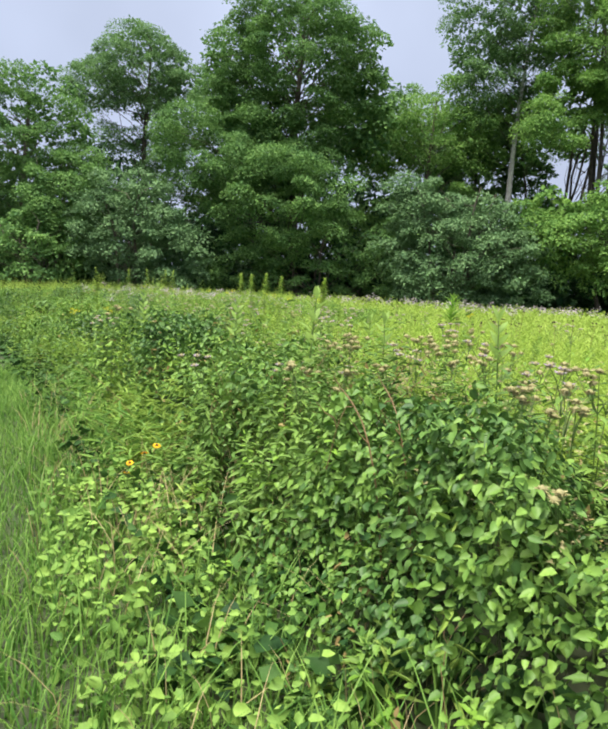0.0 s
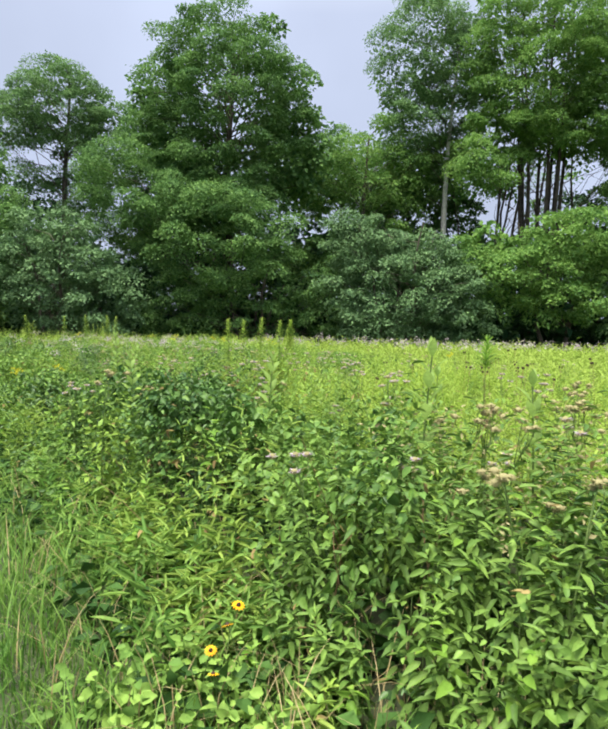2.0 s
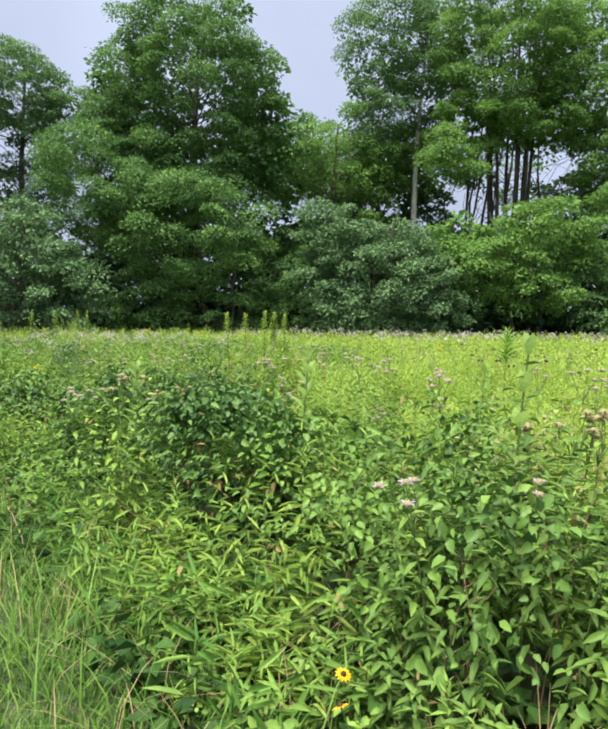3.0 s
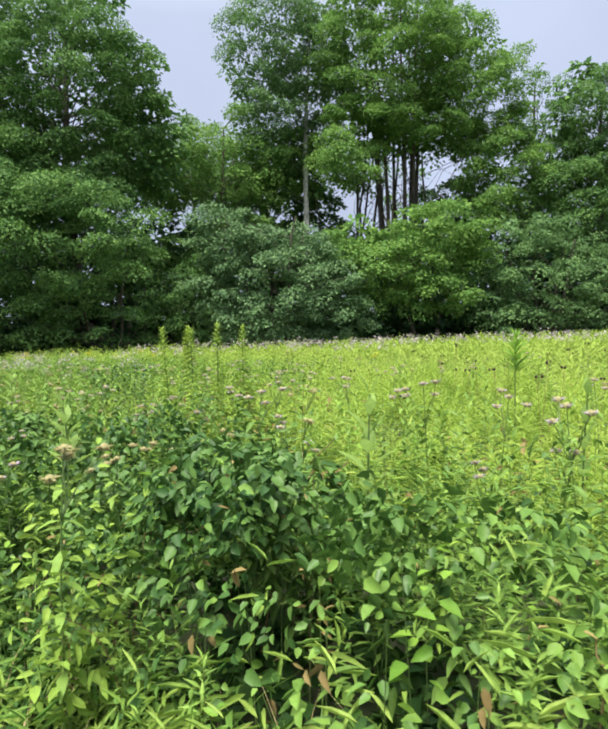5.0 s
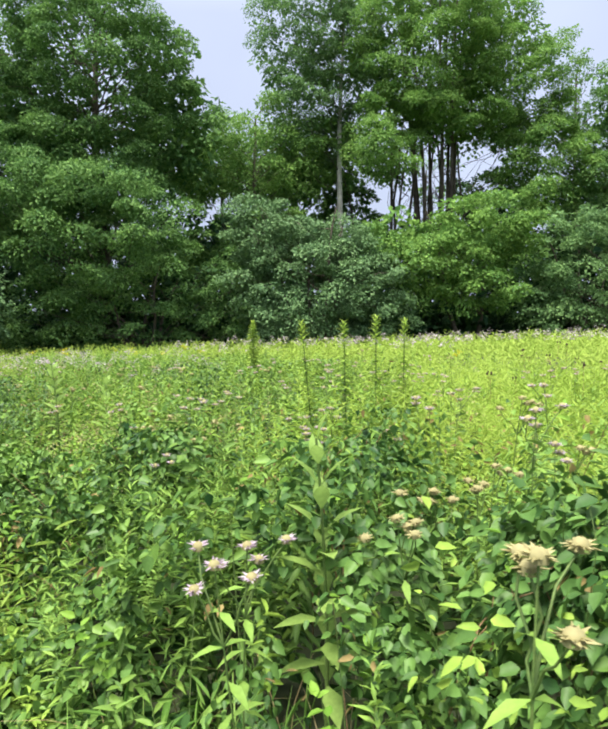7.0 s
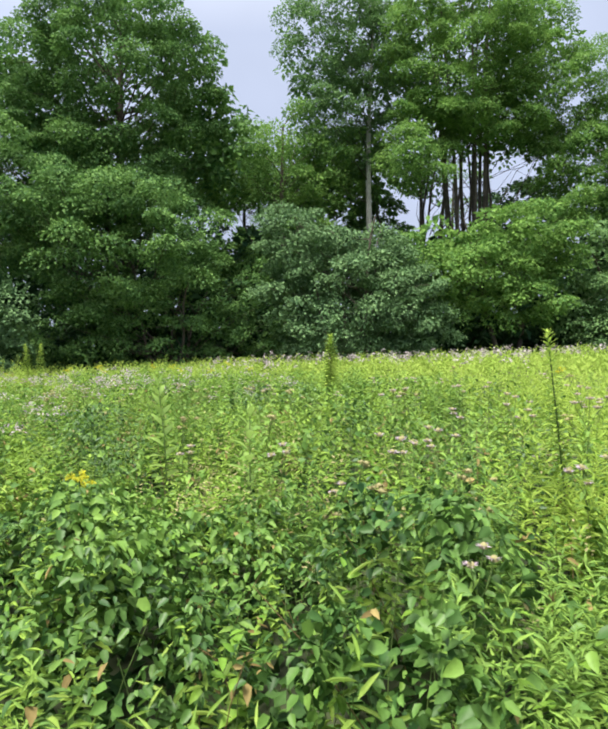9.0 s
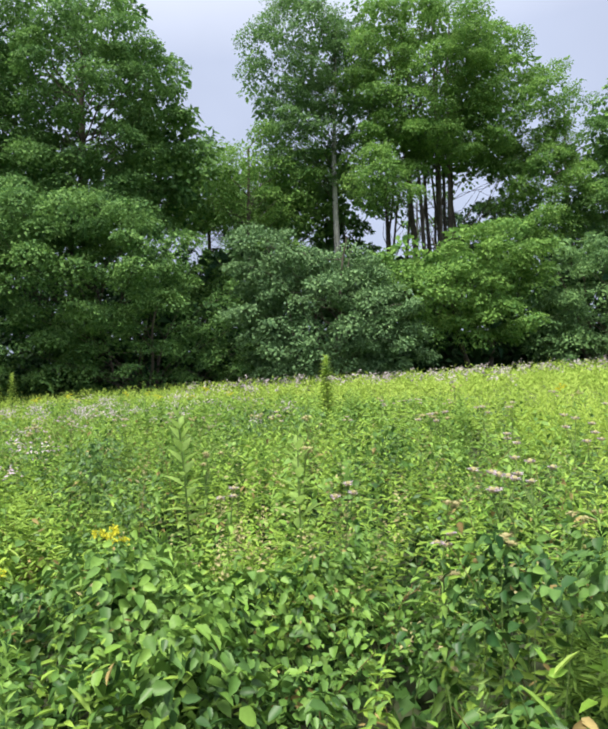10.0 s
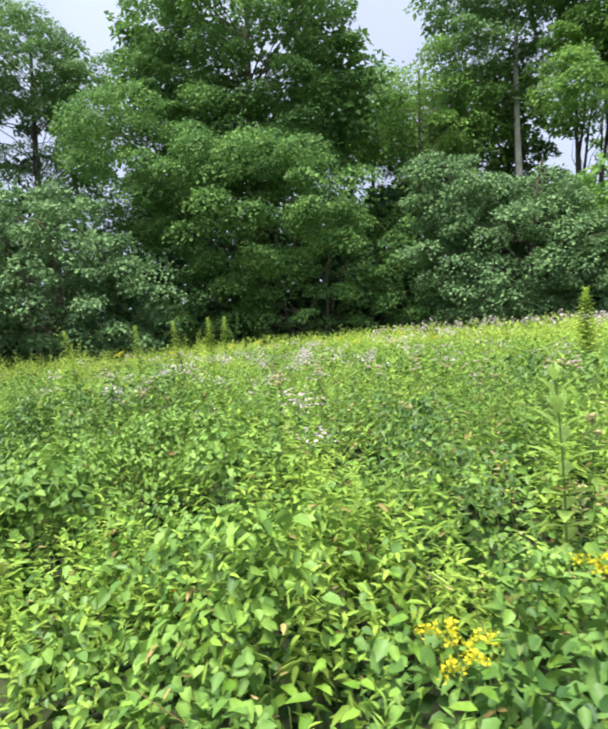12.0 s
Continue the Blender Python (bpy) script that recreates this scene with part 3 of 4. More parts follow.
def herb_mass(x, y, top, leaves, length, width, spread_r, upright, near=True, low=0.35, face=0.35):
    """Sprigs at places, each with crossed pairs of leaves up its leaning stem. length: one number or one for each sprig."""
    k = np.repeat(np.arange(len(x)), leaves)
    j = np.tile(np.arange(leaves), len(x))
    u = low + (1 - low) * np.clip((j // 2 + rng.uniform(0, 0.7, len(k))) / (leaves / 2), 0, 1)
    a = rng.uniform(0, 2 * np.pi, len(x))[k] + (j // 2) * 1.57 + (j % 2) * np.pi + rng.normal(0, 0.3, len(k))
    tilt = rng.normal(0, 0.24, (len(x), 2))[k]
    h = top[k]
    c = np.stack([x[k] + tilt[:, 0] * u * u * h, y[k] + tilt[:, 1] * u * u * h, land(x[k], y[k]) + u * h], 1)
    out = np.stack([np.cos(a), np.sin(a), 0 * a], 1)
    c[:, :2] += out[:, :2] * (spread_r * rng.uniform(0, 1, len(k)))[:, None]
    way = out + UP * (upright + rng.normal(0, 0.3, len(k)) + 0.9 * (u - 0.7))[:, None]
    nor = UP * 0.7 - np.array([*ACROSS, 0.0]) * face + rng.normal(0, 0.55, out.shape)
    base = np.broadcast_to(length, len(x))
    ln = base[k] * rng.uniform(0.5, 1.3, len(k)) * (1.25 - 0.55 * u)
    wd = ln * width / np.mean(base) * rng.uniform(0.8, 1.2, len(k))
    return ovate(c, way, nor, ln, wd) if near else kites(c, way, nor, ln, wd)


def stem_lines(x, y, top, r, lean=0.1):
    pieces = []
    for i in range(len(x)):
        z, dx, dy = float(land(x[i], y[i])), rng.normal(0, lean), rng.normal(0, lean)
        u = np.linspace(0, 1, 4)
        pieces.append(tube(np.stack([x[i] + dx * u ** 1.5 * top[i], y[i] + dy * u ** 1.5 * top[i], z + top[i] * u], 1), r * (1.1 - 0.6 * u), 3))
    return joined(pieces)


def stuff(name, vf, material, label, category):
    return tagged(part(name, mesh_of(name, *vf, material, True)), label, category, kind="stuff")


# which herb grows where: along the path, into the meadow, reach
STANDS = {
    "vine": [(7.0, 1.45, 0.85), (6.4, 1.75, 0.6), (5.7, 1.6, 0.4), (1.95, 1.75, 0.6), (1.2, 2.1, 0.7), (7.7, 2.4, 0.48), (7.2, 2.6, 0.35), (7.97, 3.0, 0.26), (8.5, 2.38, 0.22), (10.4, 1.75, 0.6), (9.1, 2.05, 0.45), (8.85, 1.65, 0.42), (11.3, 1.55, 0.6)],
    "fresh_vine": [(2.65, 1.15, 0.62), (4.6, 1.25, 0.35), (10.2, 1.5, 0.45), (11.0, 2.0, 0.5), (10.0, 2.2, 0.4), (2.3, 0.65, 0.5), (11.6, 2.3, 0.6), (1.2, 1.4, 0.5), (12.6, 1.0, 0.8), (14.0, 1.6, 0.7)],
    "goldenrod": [(8.25, 1.55, 0.52), (9.0, 2.6, 0.55), (6.1, 2.7, 0.55), (5.4, 2.4, 0.5), (7.2, 2.2, 0.45), (8.3, 2.1, 0.35), (12.9, 3.9, 0.8), (15.0, 3.2, 0.8), (7.0, 3.3, 0.5)],
    "balm": [(3.9, 1.5, 0.6), (3.8, 2.3, 0.65), (2.6, 2.6, 0.7), (3.0, 1.9, 0.5), (1.6, 2.9, 0.8), (7.75, 1.5, 0.25), (6.5, 2.4, 0.4), (3.1, 1.4, 0.48), (7.6, 0.85, 0.35)],
    "bramble": [(9.65, 1.4, 0.42), (9.8, 2.8, 0.5), (10.0, 4.5, 0.75), (15.85, 1.4, 0.65), (12.4, 2.5, 0.5), (13.8, 5.6, 0.65), (14.0, 3.0, 0.55), (11.2, 4.2, 0.5), (16.8, 2.6, 0.5)],
    "broad_grass": [(5.05, 1.0, 0.42), (5.7, 0.95, 0.4), (8.95, 0.95, 0.42), (4.5, 0.95, 0.35), (6.4, 0.85, 0.35)],
    "yellow": [(10.9, 2.7, 0.55), (9.9, 3.4, 0.6), (12.6, 3.0, 0.5), (12.1, 1.5, 0.6), (13.2, 2.2, 0.6), (11.9, 3.4, 0.6), (15.6, 4.6, 0.9), (13.0, 0.6, 0.6)],
}
SORTS = list(STANDS) + ["field"]


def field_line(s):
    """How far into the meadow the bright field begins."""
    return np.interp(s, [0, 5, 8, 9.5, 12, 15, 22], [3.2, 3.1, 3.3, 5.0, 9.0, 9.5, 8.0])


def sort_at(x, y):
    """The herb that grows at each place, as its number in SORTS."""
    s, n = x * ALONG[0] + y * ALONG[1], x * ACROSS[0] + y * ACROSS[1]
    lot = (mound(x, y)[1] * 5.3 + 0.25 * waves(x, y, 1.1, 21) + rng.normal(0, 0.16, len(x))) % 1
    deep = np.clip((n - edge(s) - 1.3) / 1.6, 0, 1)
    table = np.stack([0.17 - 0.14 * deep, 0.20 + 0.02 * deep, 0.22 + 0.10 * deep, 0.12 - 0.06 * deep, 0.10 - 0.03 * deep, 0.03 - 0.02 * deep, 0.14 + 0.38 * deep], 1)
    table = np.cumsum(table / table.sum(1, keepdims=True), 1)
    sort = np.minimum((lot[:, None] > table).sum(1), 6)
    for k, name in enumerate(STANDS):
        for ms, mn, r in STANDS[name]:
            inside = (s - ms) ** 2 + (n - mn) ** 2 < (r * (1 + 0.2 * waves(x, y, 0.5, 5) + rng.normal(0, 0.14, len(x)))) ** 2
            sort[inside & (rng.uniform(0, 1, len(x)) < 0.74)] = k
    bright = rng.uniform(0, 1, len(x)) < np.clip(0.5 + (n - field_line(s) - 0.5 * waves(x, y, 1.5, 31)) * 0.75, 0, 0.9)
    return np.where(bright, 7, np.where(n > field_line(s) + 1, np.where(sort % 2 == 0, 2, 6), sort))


def canopy(x, y):
    """The top of the herbs: its height over the ground and its upward normal."""
    e = 0.06
    h = growth(x, y)
    gx_, gy_ = (growth(x + e, y) - growth(x - e, y)) / (2 * e), (growth(x, y + e) - growth(x, y - e)) / (2 * e)
    return h, np.stack([-gx_, -gy_, np.ones_like(h)], 1)


def draped(x, y, length, width, near=True, thick=0.28, hang=0.35):
    """Vine leaves lying over the canopy like shingles, more of them on steep fronts."""
    h, nor = canopy(x, y)
    steep = np.clip(np.linalg.norm(nor, axis=1), 1, 3.2)
    more = np.floor(steep + rng.uniform(0, 1, len(x))).astype(int)
    k = np.repeat(np.arange(len(x)), more)
    x, y, h, nor = x[k] + rng.normal(0, 0.02, len(k)), y[k] + rng.normal(0, 0.02, len(k)), h[k], unit(nor)[k]
    depth = thick * rng.uniform(0, 1, len(k)) ** 1.6
    c = np.stack([x, y, land(x, y) + h], 1) - nor * depth[:, None] + UP * (0.05 * waves(x, y, 0.22, 41))[:, None]
    down = nor * (1, 1, 0)
    way = down * 0.8 + np.stack([rng.normal(0, 0.7, len(k)), rng.normal(0, 0.7, len(k)), -hang + rng.normal(0, 0.3, len(k))], 1)
    face = nor * 0.9 + UP * 0.35 + rng.normal(0, 0.42, c.shape)
    ln = length * rng.uniform(0.5, 1.4, len(k)) * (1 + 0.25 * waves(x, y, 0.9, 43))
    return ovate(c, way, face, ln, ln * width * rng.uniform(0.8, 1.15, len(k)), 0.3) if near else kites(c, way, face, ln, ln * width)


def sprigs(x, y, leaves, length, width, low, lift, near=True, jitter=0.14, lean=0.10, over=0.0, taper=0.55):
    """Upright leafy stems: leaves rise towards the tip and hang lower down."""
    top = growth(x, y) * (1 + rng.normal(0, jitter, len(x))) + over
    k = np.repeat(np.arange(len(x)), leaves)
    j = np.tile(np.arange(leaves), len(x))
    u = low + (1 - low) * (j + rng.uniform(0, 1, len(k))) / leaves
    a = rng.uniform(0, 6.28, len(x))[k] + j * 2.4 + rng.normal(0, 0.25, len(k))
    tilt = rng.normal(0, lean, (len(x), 2))[k]
    h = top[k]
    c = np.stack([x[k] + tilt[:, 0] * u * u * h, y[k] + tilt[:, 1] * u * u * h, land(x[k], y[k]) + u * h], 1)
    t_ = (u - low) / (1 - low)
    way = np.stack([np.cos(a), np.sin(a), lift - 0.45 + 1.1 * t_ ** 2 + rng.normal(0, 0.22, len(k))], 1)
    nor = UP + rng.normal(0, 0.3, c.shape)
    ln = np.broadcast_to(length, len(x))[k] * rng.uniform(0.7, 1.25, len(k)) * (1.1 - taper * t_ ** 1.5)
    return ovate(c, way, nor, ln, ln * width, 0.35) if near else kites(c, way, nor, ln, ln * width)


WORDS = {
    "vine": ("vine_thicket", M_VINE, "tangled dark green vines with oval leaves"),
    "fresh_vine": ("fresh_vines", M_PALEVINE, "fresh green vines with oval leaves"),
    "goldenrod": ("goldenrod_stems", M_HERB, "upright narrow-leaved goldenrod stems not yet in bloom"),
    "balm": ("balm_leaves", M_BLUEHERB, "bergamot stems with drooping dull green leaves"),
    "bramble": ("bramble_leaves", M_SHRUBBY, "dark green bramble leaves in low mounds"),
    "broad_grass": ("broad_grass", M_BROADGRASS, "broad-bladed yellowish green grass"),
    "yellow": ("yellow_herbs", M_YELLOWHERB, "bright yellow-green meadow herbs"),
    "field": ("bright_field", M_FIELD, "bright lime-green feathery meadow growth"),
}
for zone, n0, n1, per_metre, near in ((" beside the path", -0.3, 2.6, 2700, True), (" behind the path's edge", 2.6, 5.2, 1000, False), (" out in the meadow", 5.2, 9.5, 520, False)):
    x, y = spread(int(22.5 * (n1 - n0) * per_metre), -0.8, 21.7, n0, n1)
    s_, n_ = x * ALONG[0] + y * ALONG[1], x * ACROSS[0] + y * ACROSS[1]
    gaps = waves(x, y, 0.24, 6) + 0.7 * waves(x, y, 0.8, 7) + rng.normal(0, 0.15, len(x)) < (-0.46 if near else -0.62 if n1 < 6 else -1.1)
    ok = (n_ > edge(s_) + rng.uniform(0, 0.5, len(x))) & ~gaps & ((x + 1.95) ** 2 + (y - 3.45) ** 2 > 0.12)
    x, y = x[ok], y[ok]
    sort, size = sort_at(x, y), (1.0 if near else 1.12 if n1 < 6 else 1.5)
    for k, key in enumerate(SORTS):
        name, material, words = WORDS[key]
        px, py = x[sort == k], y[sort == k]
        if key in ("vine", "fresh_vine", "bramble"):
            leaf = {"vine": 0.046, "fresh_vine": 0.045, "bramble": 0.039}[key] * size
            part_of = slice(0, int(len(px) * 0.95))
            vf = draped(px[part_of], py[part_of], leaf, 0.72 if key != "bramble" else 0.6, near)
        elif key == "goldenrod":
            m_ = int(len(px) * (0.036 if near else 0.065))
            vf = sprigs(px[:m_], py[:m_], 46, 0.082 * size, 0.20, 0.30, 0.42, False, 0.15, 0.07, 0.04)
        elif key == "balm":
            m_ = int(len(px) * (0.046 if near else 0.055))
            vf = sprigs(px[:m_], py[:m_], 22, 0.085 * size, 0.36, 0.25, -0.05, near, 0.15, 0.10, 0.03, 0.45)
        elif key == "broad_grass":
            m_ = int(len(px) * 0.060)
            vf = sprigs(px[:m_], py[:m_], 11, 0.15 * size, 0.15, 0.15, 0.45, near, 0.2, 0.2)
        elif key == "yellow":
            m_ = int(len(px) * (0.046 if near else 0.055))
            vf = sprigs(px[:m_], py[:m_], 24, 0.070 * size, 0.34, 0.35, 0.25, near, 0.15, 0.12, 0.02)
        else:
            m_ = int(len(px) * 0.075)
            vf = sprigs(px[:m_], py[:m_], 34, 0.085 * size, 0.17, 0.42, 0.60, False, 0.08, 0.12)
        if len(vf[0]):
            stuff(name, vf, material, words + zone, "herbs" if "grass" not in key else "grass")

# single shoots, withered stems and bare vines among them
x, y = spread(2600, -0.5, 20.0, 0.2, 4.6)
s_, n_ = x * ALONG[0] + y * ALONG[1], x * ACROSS[0] + y * ACROSS[1]
ok = n_ > edge(s_) + 0.25
x, y, s_, n_ = x[ok], y[ok], s_[ok], n_[ok]
h, chance = growth(x, y) * rng.uniform(0.85, 1.2, len(x)), rng.uniform(0, 1, len(x))
fresh, dry = chance < 0.16, chance > 0.86
stuff("fresh_shoots", sprigs(x[fresh], y[fresh], 9, 0.066, 0.55, 0.55, 0.35, True, 0.08, 0.2, 0.06), M_LIME, "fresh lime-green shoots among the vines", "herbs")
stuff("withered_herbs", herb_mass(x[dry], y[dry], h[dry] * 1.08, 9, 0.050, 0.014, 0.04, -0.2), M_WITHER, "withered straw-brown herbs among the vines", "herbs")
k = rng.choice(len(x), 620, replace=False)
stuff("dead_leaves", draped(x[k], y[k], 0.050, 0.5, True, 0.05), M_WITHER, "brown and straw-yellow dead leaves caught on the herbs", "leaves")
stuff("herb_stems", stem_lines(x[:900], y[:900], h[:900] * 0.95, 0.003, 0.14), M_STEM, "thin green stems of the herbs", "stems")
k = rng.choice(len(x), 150, replace=False)
stuff("brown_vines", stem_lines(x[k], y[k], h[k] * 1.02, 0.003, 0.42), M_BROWNSTEM, "bare brown vine stems among the herbs", "stems")
# low leaves between the herbs, coloured as the shade down in the gaps
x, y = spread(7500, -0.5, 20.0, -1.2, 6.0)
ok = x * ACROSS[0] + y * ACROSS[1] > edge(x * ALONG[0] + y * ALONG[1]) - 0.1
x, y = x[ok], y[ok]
stuff("ground_cover", herb_mass(x, y, rng.uniform(0.05, 0.26, len(x)), 5, 0.12, 0.08, 0.08, 0.1, False), M_SHADE, "low leafy ground cover, darkened to stand for shade under the herbs", "ground cover")
# spent bergamot stems that tint the stand near the corner
x, y = np.concatenate([spread(260, 0.6, 4.6, 1.9, 3.7), spread(60, 10.2, 12.0, 2.1, 3.3), spread(150, 8.5, 19.0, 1.4, 6.0)], 1)
h = growth(x, y) * rng.uniform(0.9, 1.15, len(x)) + 0.04
stuff("spent_bergamot", herb_mass(x, y, h, 16, 0.040, 0.017, 0.03, 0.2, False, 0.72), M_TAN, "dry tan seed heads and bracts of spent bergamot", "wildflowers")
# single tall herbs over the rest
x, y = spread(430, -0.5, 22, 1.2, 9.5)
ok = x * ACROSS[0] + y * ACROSS[1] > edge(x * ALONG[0] + y * ALONG[1]) + 0.9
x, y = x[ok], y[ok]
h = np.minimum(growth(x, y) * rng.uniform(1.02, 1.25, len(x)) + 0.05, 1.2)
stuff("tall_herbs", herb_mass(x, y, h, 40, 0.065, 0.013, 0.0, 0.3, False, 0.35), M_TALL, "tall narrow-leaved herbs over the rest of the meadow", "herbs")
stuff("tall_stems", stem_lines(x, y, h, 0.003, 0.02), M_STEM, "green stems of the tall herbs", "stems")
# bright field
x, y = spread(30000, -16, 44, -4.0, 31)
s_, n_ = x * ALONG[0] + y * ALONG[1], x * ACROSS[0] + y * ACROSS[1]
ok = ((n_ > 9.3) | (s_ > 21.4) & (n_ > edge(s_)) | (s_ < -0.6) & (n_ > 2.0)) & (y < 29.0 + waves(x, y, 5, 4)) & (x > -30) & (x < 18) & (x > -1.05 * y)
x, y = x[ok], y[ok]
n_ = x * ACROSS[0] + y * ACROSS[1]
h = growth(x, y) * rng.uniform(0.65, 1.08, len(x))
stuff("far_field", herb_mass(x, y, h, 10, np.interp(n_, [3, 7, 12, 25], [0.09, 0.12, 0.17, 0.21]), 0.040, 0.10, 0.75, near=False, low=0.5), M_FIELD, "bright yellow-green meadow reaching to the wood", "meadow")
# grass on the path
x, y = spread(24000, 1.2, 10, -0.6, 1.15)
h = rng.uniform(0.05, 0.18, len(x)) * (1 + 0.3 * waves(x, y, 0.8, 8))
lean = np.concatenate([rng.normal(0, 0.45, (len(x), 2)), np.zeros((len(x), 1))], 1)
stuff("path_grass", grass_blades(np.stack([x, y, land(x, y)], 1), lean, h, 0.008), M_GRASS, "short green grass of the mown path", "grass")
x, y = spread(9500, -4.0, 15, -4.5, -0.5)
h = rng.uniform(0.06, 0.16, len(x))
lean = np.concatenate([rng.normal(0, 0.5, (len(x), 2)), np.zeros((len(x), 1))], 1)
stuff("mown_grass", grass_blades(np.stack([x, y, land(x, y)], 1), lean, h, 0.022), M_GRASS, "short mown green grass beside the path", "grass")
x, y = spread(2300, 0.5, 8, 0.1, 1.6)
h = rng.uniform(0.16, 0.46, len(x))
lean = np.concatenate([rng.normal(0, 0.5, (len(x), 2)), np.zeros((len(x), 1))], 1)
s_, n_ = x * ALONG[0] + y * ALONG[1], x * ACROSS[0] + y * ACROSS[1]
k = rng.uniform(0, 1, len(x)) < np.where((s_ > 2.8) & (s_ < 4.7) & (n_ > 0.45), 0.75, 0.24)
root = np.stack([x, y, land(x, y)], 1)
stuff("straw_grass", grass_blades(root[k], lean[k], h[k], 0.006), M_DRY, "long straw-coloured grass at the path's edge", "grass")
stuff("long_grass", grass_blades(root[~k], lean[~k], h[~k], 0.009), M_GRASS, "long green grass at the path's edge", "grass")
x, y = spread(130, 4.2, 8.0, 0.55, 1.4)
h = rng.uniform(0.18, 0.5, len(x))
lx, ly = spread(230, 0.6, 4.4, 0.2, 0.95)
stuff("low_vines", herb_mass(lx, ly, rng.uniform(0.10, 0.32, len(lx)), 9, 0.062, 0.044, 0.07, 0.1, True, 0.25), M_HERB, "low fresh green vines creeping into the path's grass", "vines")
stuff("broad_grass", herb_mass(x, y, h, 8, 0.16, 0.024, 0.02, 0.4), M_GRASS, "broad-bladed pale green grass at the path's edge", "grass")


# ---------------------------------------------------------------- single plants
def one_leaf(name, length, width, material, droop=0.25, wide_at=0.4):
    return mesh_of(name, *blades_of_leaf(np.zeros((1, 3)), np.array([[1.0, 0, 0]]), np.array([[0, 0, 1.0]]), length, width, droop, wide_at), material)


def stem_mesh(height, r, bend=0.06, material=M_STEM, sides=6):
    u = np.linspace(0, 1, 7)
    return mesh_of("stem", *tube(np.stack([bend * u ** 2, bend * 0.5 * np.sin(u * 3), height * u], 1), r * (1.1 - 0.6 * u), sides), material)


def on_stem(u, height, bend):
    return Vector((bend * u * u, bend * 0.5 * math.sin(u * 3), height * u))


def put_leaf(me, plant, at, turn_, lift, scale=1.0):
    ob = part("leaf", me, plant)
    ob.matrix_local = Matrix.Translation(at) @ Euler((0, radians(-lift), radians(turn_))).to_matrix().to_4x4() @ Matrix.Scale(scale, 4)
    return ob


def ragged_head(radius, material, count=30, lift=0.75):
    """A shaggy flower head of narrow bent petals."""
    a = rng.uniform(0, 2 * np.pi, count)
    up = rng.uniform(0, 1, count) * lift + 0.1
    way = np.stack([np.cos(a), np.sin(a), up * 1.6], 1)
    c = way * radius * 0.15
    return mesh_of("petals", *kites(c, way, np.tile(UP, (count, 1)) + rng.normal(0, 0.3, (count, 3)), radius * rng.uniform(0.7, 1.2, count), radius * 0.28), material)


BALM_LEAF = one_leaf("leaf", 0.085, 0.028, M_HERB, 0.35)


def bee_balm(height, heads, petals, label, head_radius=0.026):
    """A wild bergamot: square stem, paired leaves, shaggy heads over leafy bracts."""
    plant = new("bee_balm")
    bend = rng.uniform(0.03, 0.12)
    part("stem", stem_mesh(height, 0.004, bend), plant)
    for k in range(7):
        u = 0.36 + 0.088 * k
        for side in (0, 180):
            put_leaf(BALM_LEAF, plant, on_stem(u, height, bend), 90 * k + side + rng.uniform(-15, 15), rng.uniform(-25, 15), 1.15 - 0.5 * (u - 0.4))
    for k in range(heads):
        tip = on_stem(1.0, height, bend) + Vector((rng.normal(0, 0.05), rng.normal(0, 0.05), rng.uniform(-0.07, 0.02))) * (0 if k == 0 else 1)
        if k:
            part("branch", mesh_of("branch", *bent(np.array(on_stem(0.8, height, bend)), np.array(tip), 0.0, 0.003, 0.002, 4, 4), M_STEM), plant)
        head = part("flower_head", ragged_head(head_radius, petals, 26, 0.3), plant, "shaggy ring of narrow petals")
        head.location = tip
        w = np.linspace(0, 1, 5)
        part("centre", mesh_of("centre", *tube(np.stack([0 * w, 0 * w, -0.004 + head_radius * 0.85 * w], 1), head_radius * 0.6 * np.sqrt(np.clip(1 - w ** 2.5, 0.03, 1)), 8), M_TAN), head, "domed tan centre")
        part("bract", ragged_head(head_radius * 0.95, M_FEATHER, 8, 0.0), head, "pale green leafy bracts")
    return tagged(plant, label, "wildflower", "wild bergamot plants")


def plant_at(proto, x, y, scale=1.0):
    m = Matrix.Translation((x, y, float(land(x, y)) - 0.01)) @ Matrix.Rotation(rng.uniform(0, 6.28), 4, "Z") @ Euler((rng.normal(0, 0.07), rng.normal(0, 0.07), 0)).to_matrix().to_4x4()
    return copy_thing(proto, m @ Matrix.Scale(scale, 4))


PINK = "wild bergamot with shaggy pale lavender flower heads"
SPENT = "wild bergamot gone over with dry tan seed heads"
balms = [bee_balm(0.95, 3, M_PINK, PINK), bee_balm(1.0, 4, M_PINK, PINK), bee_balm(0.9, 3, M_TAN, SPENT), bee_balm(0.98, 5, M_TAN, SPENT)]
spots = [(-1.20, 4.23, 0), (-1.58, 4.02, 1), (-0.90, 3.85, 3), (-3.80, 6.12, 1), (-2.45, 6.55, 0), (-3.15, 6.74, 3), (-2.86, 6.93, 2), (-3.22, 6.42, 3), (-1.56, 5.8, 0), (-4.05, 9.07, 1), (-4.72, 9.63, 0)]
for ob, (x, y) in zip(balms, ((-0.77, 4.36), (-3.86, 6.20), (-0.75, 3.70), (-2.84, 6.93))):
    ob.location = (x, y, float(land(x, y)))
for x, y, k in spots:
    plant_at(balms[k], x, y, 1.02)
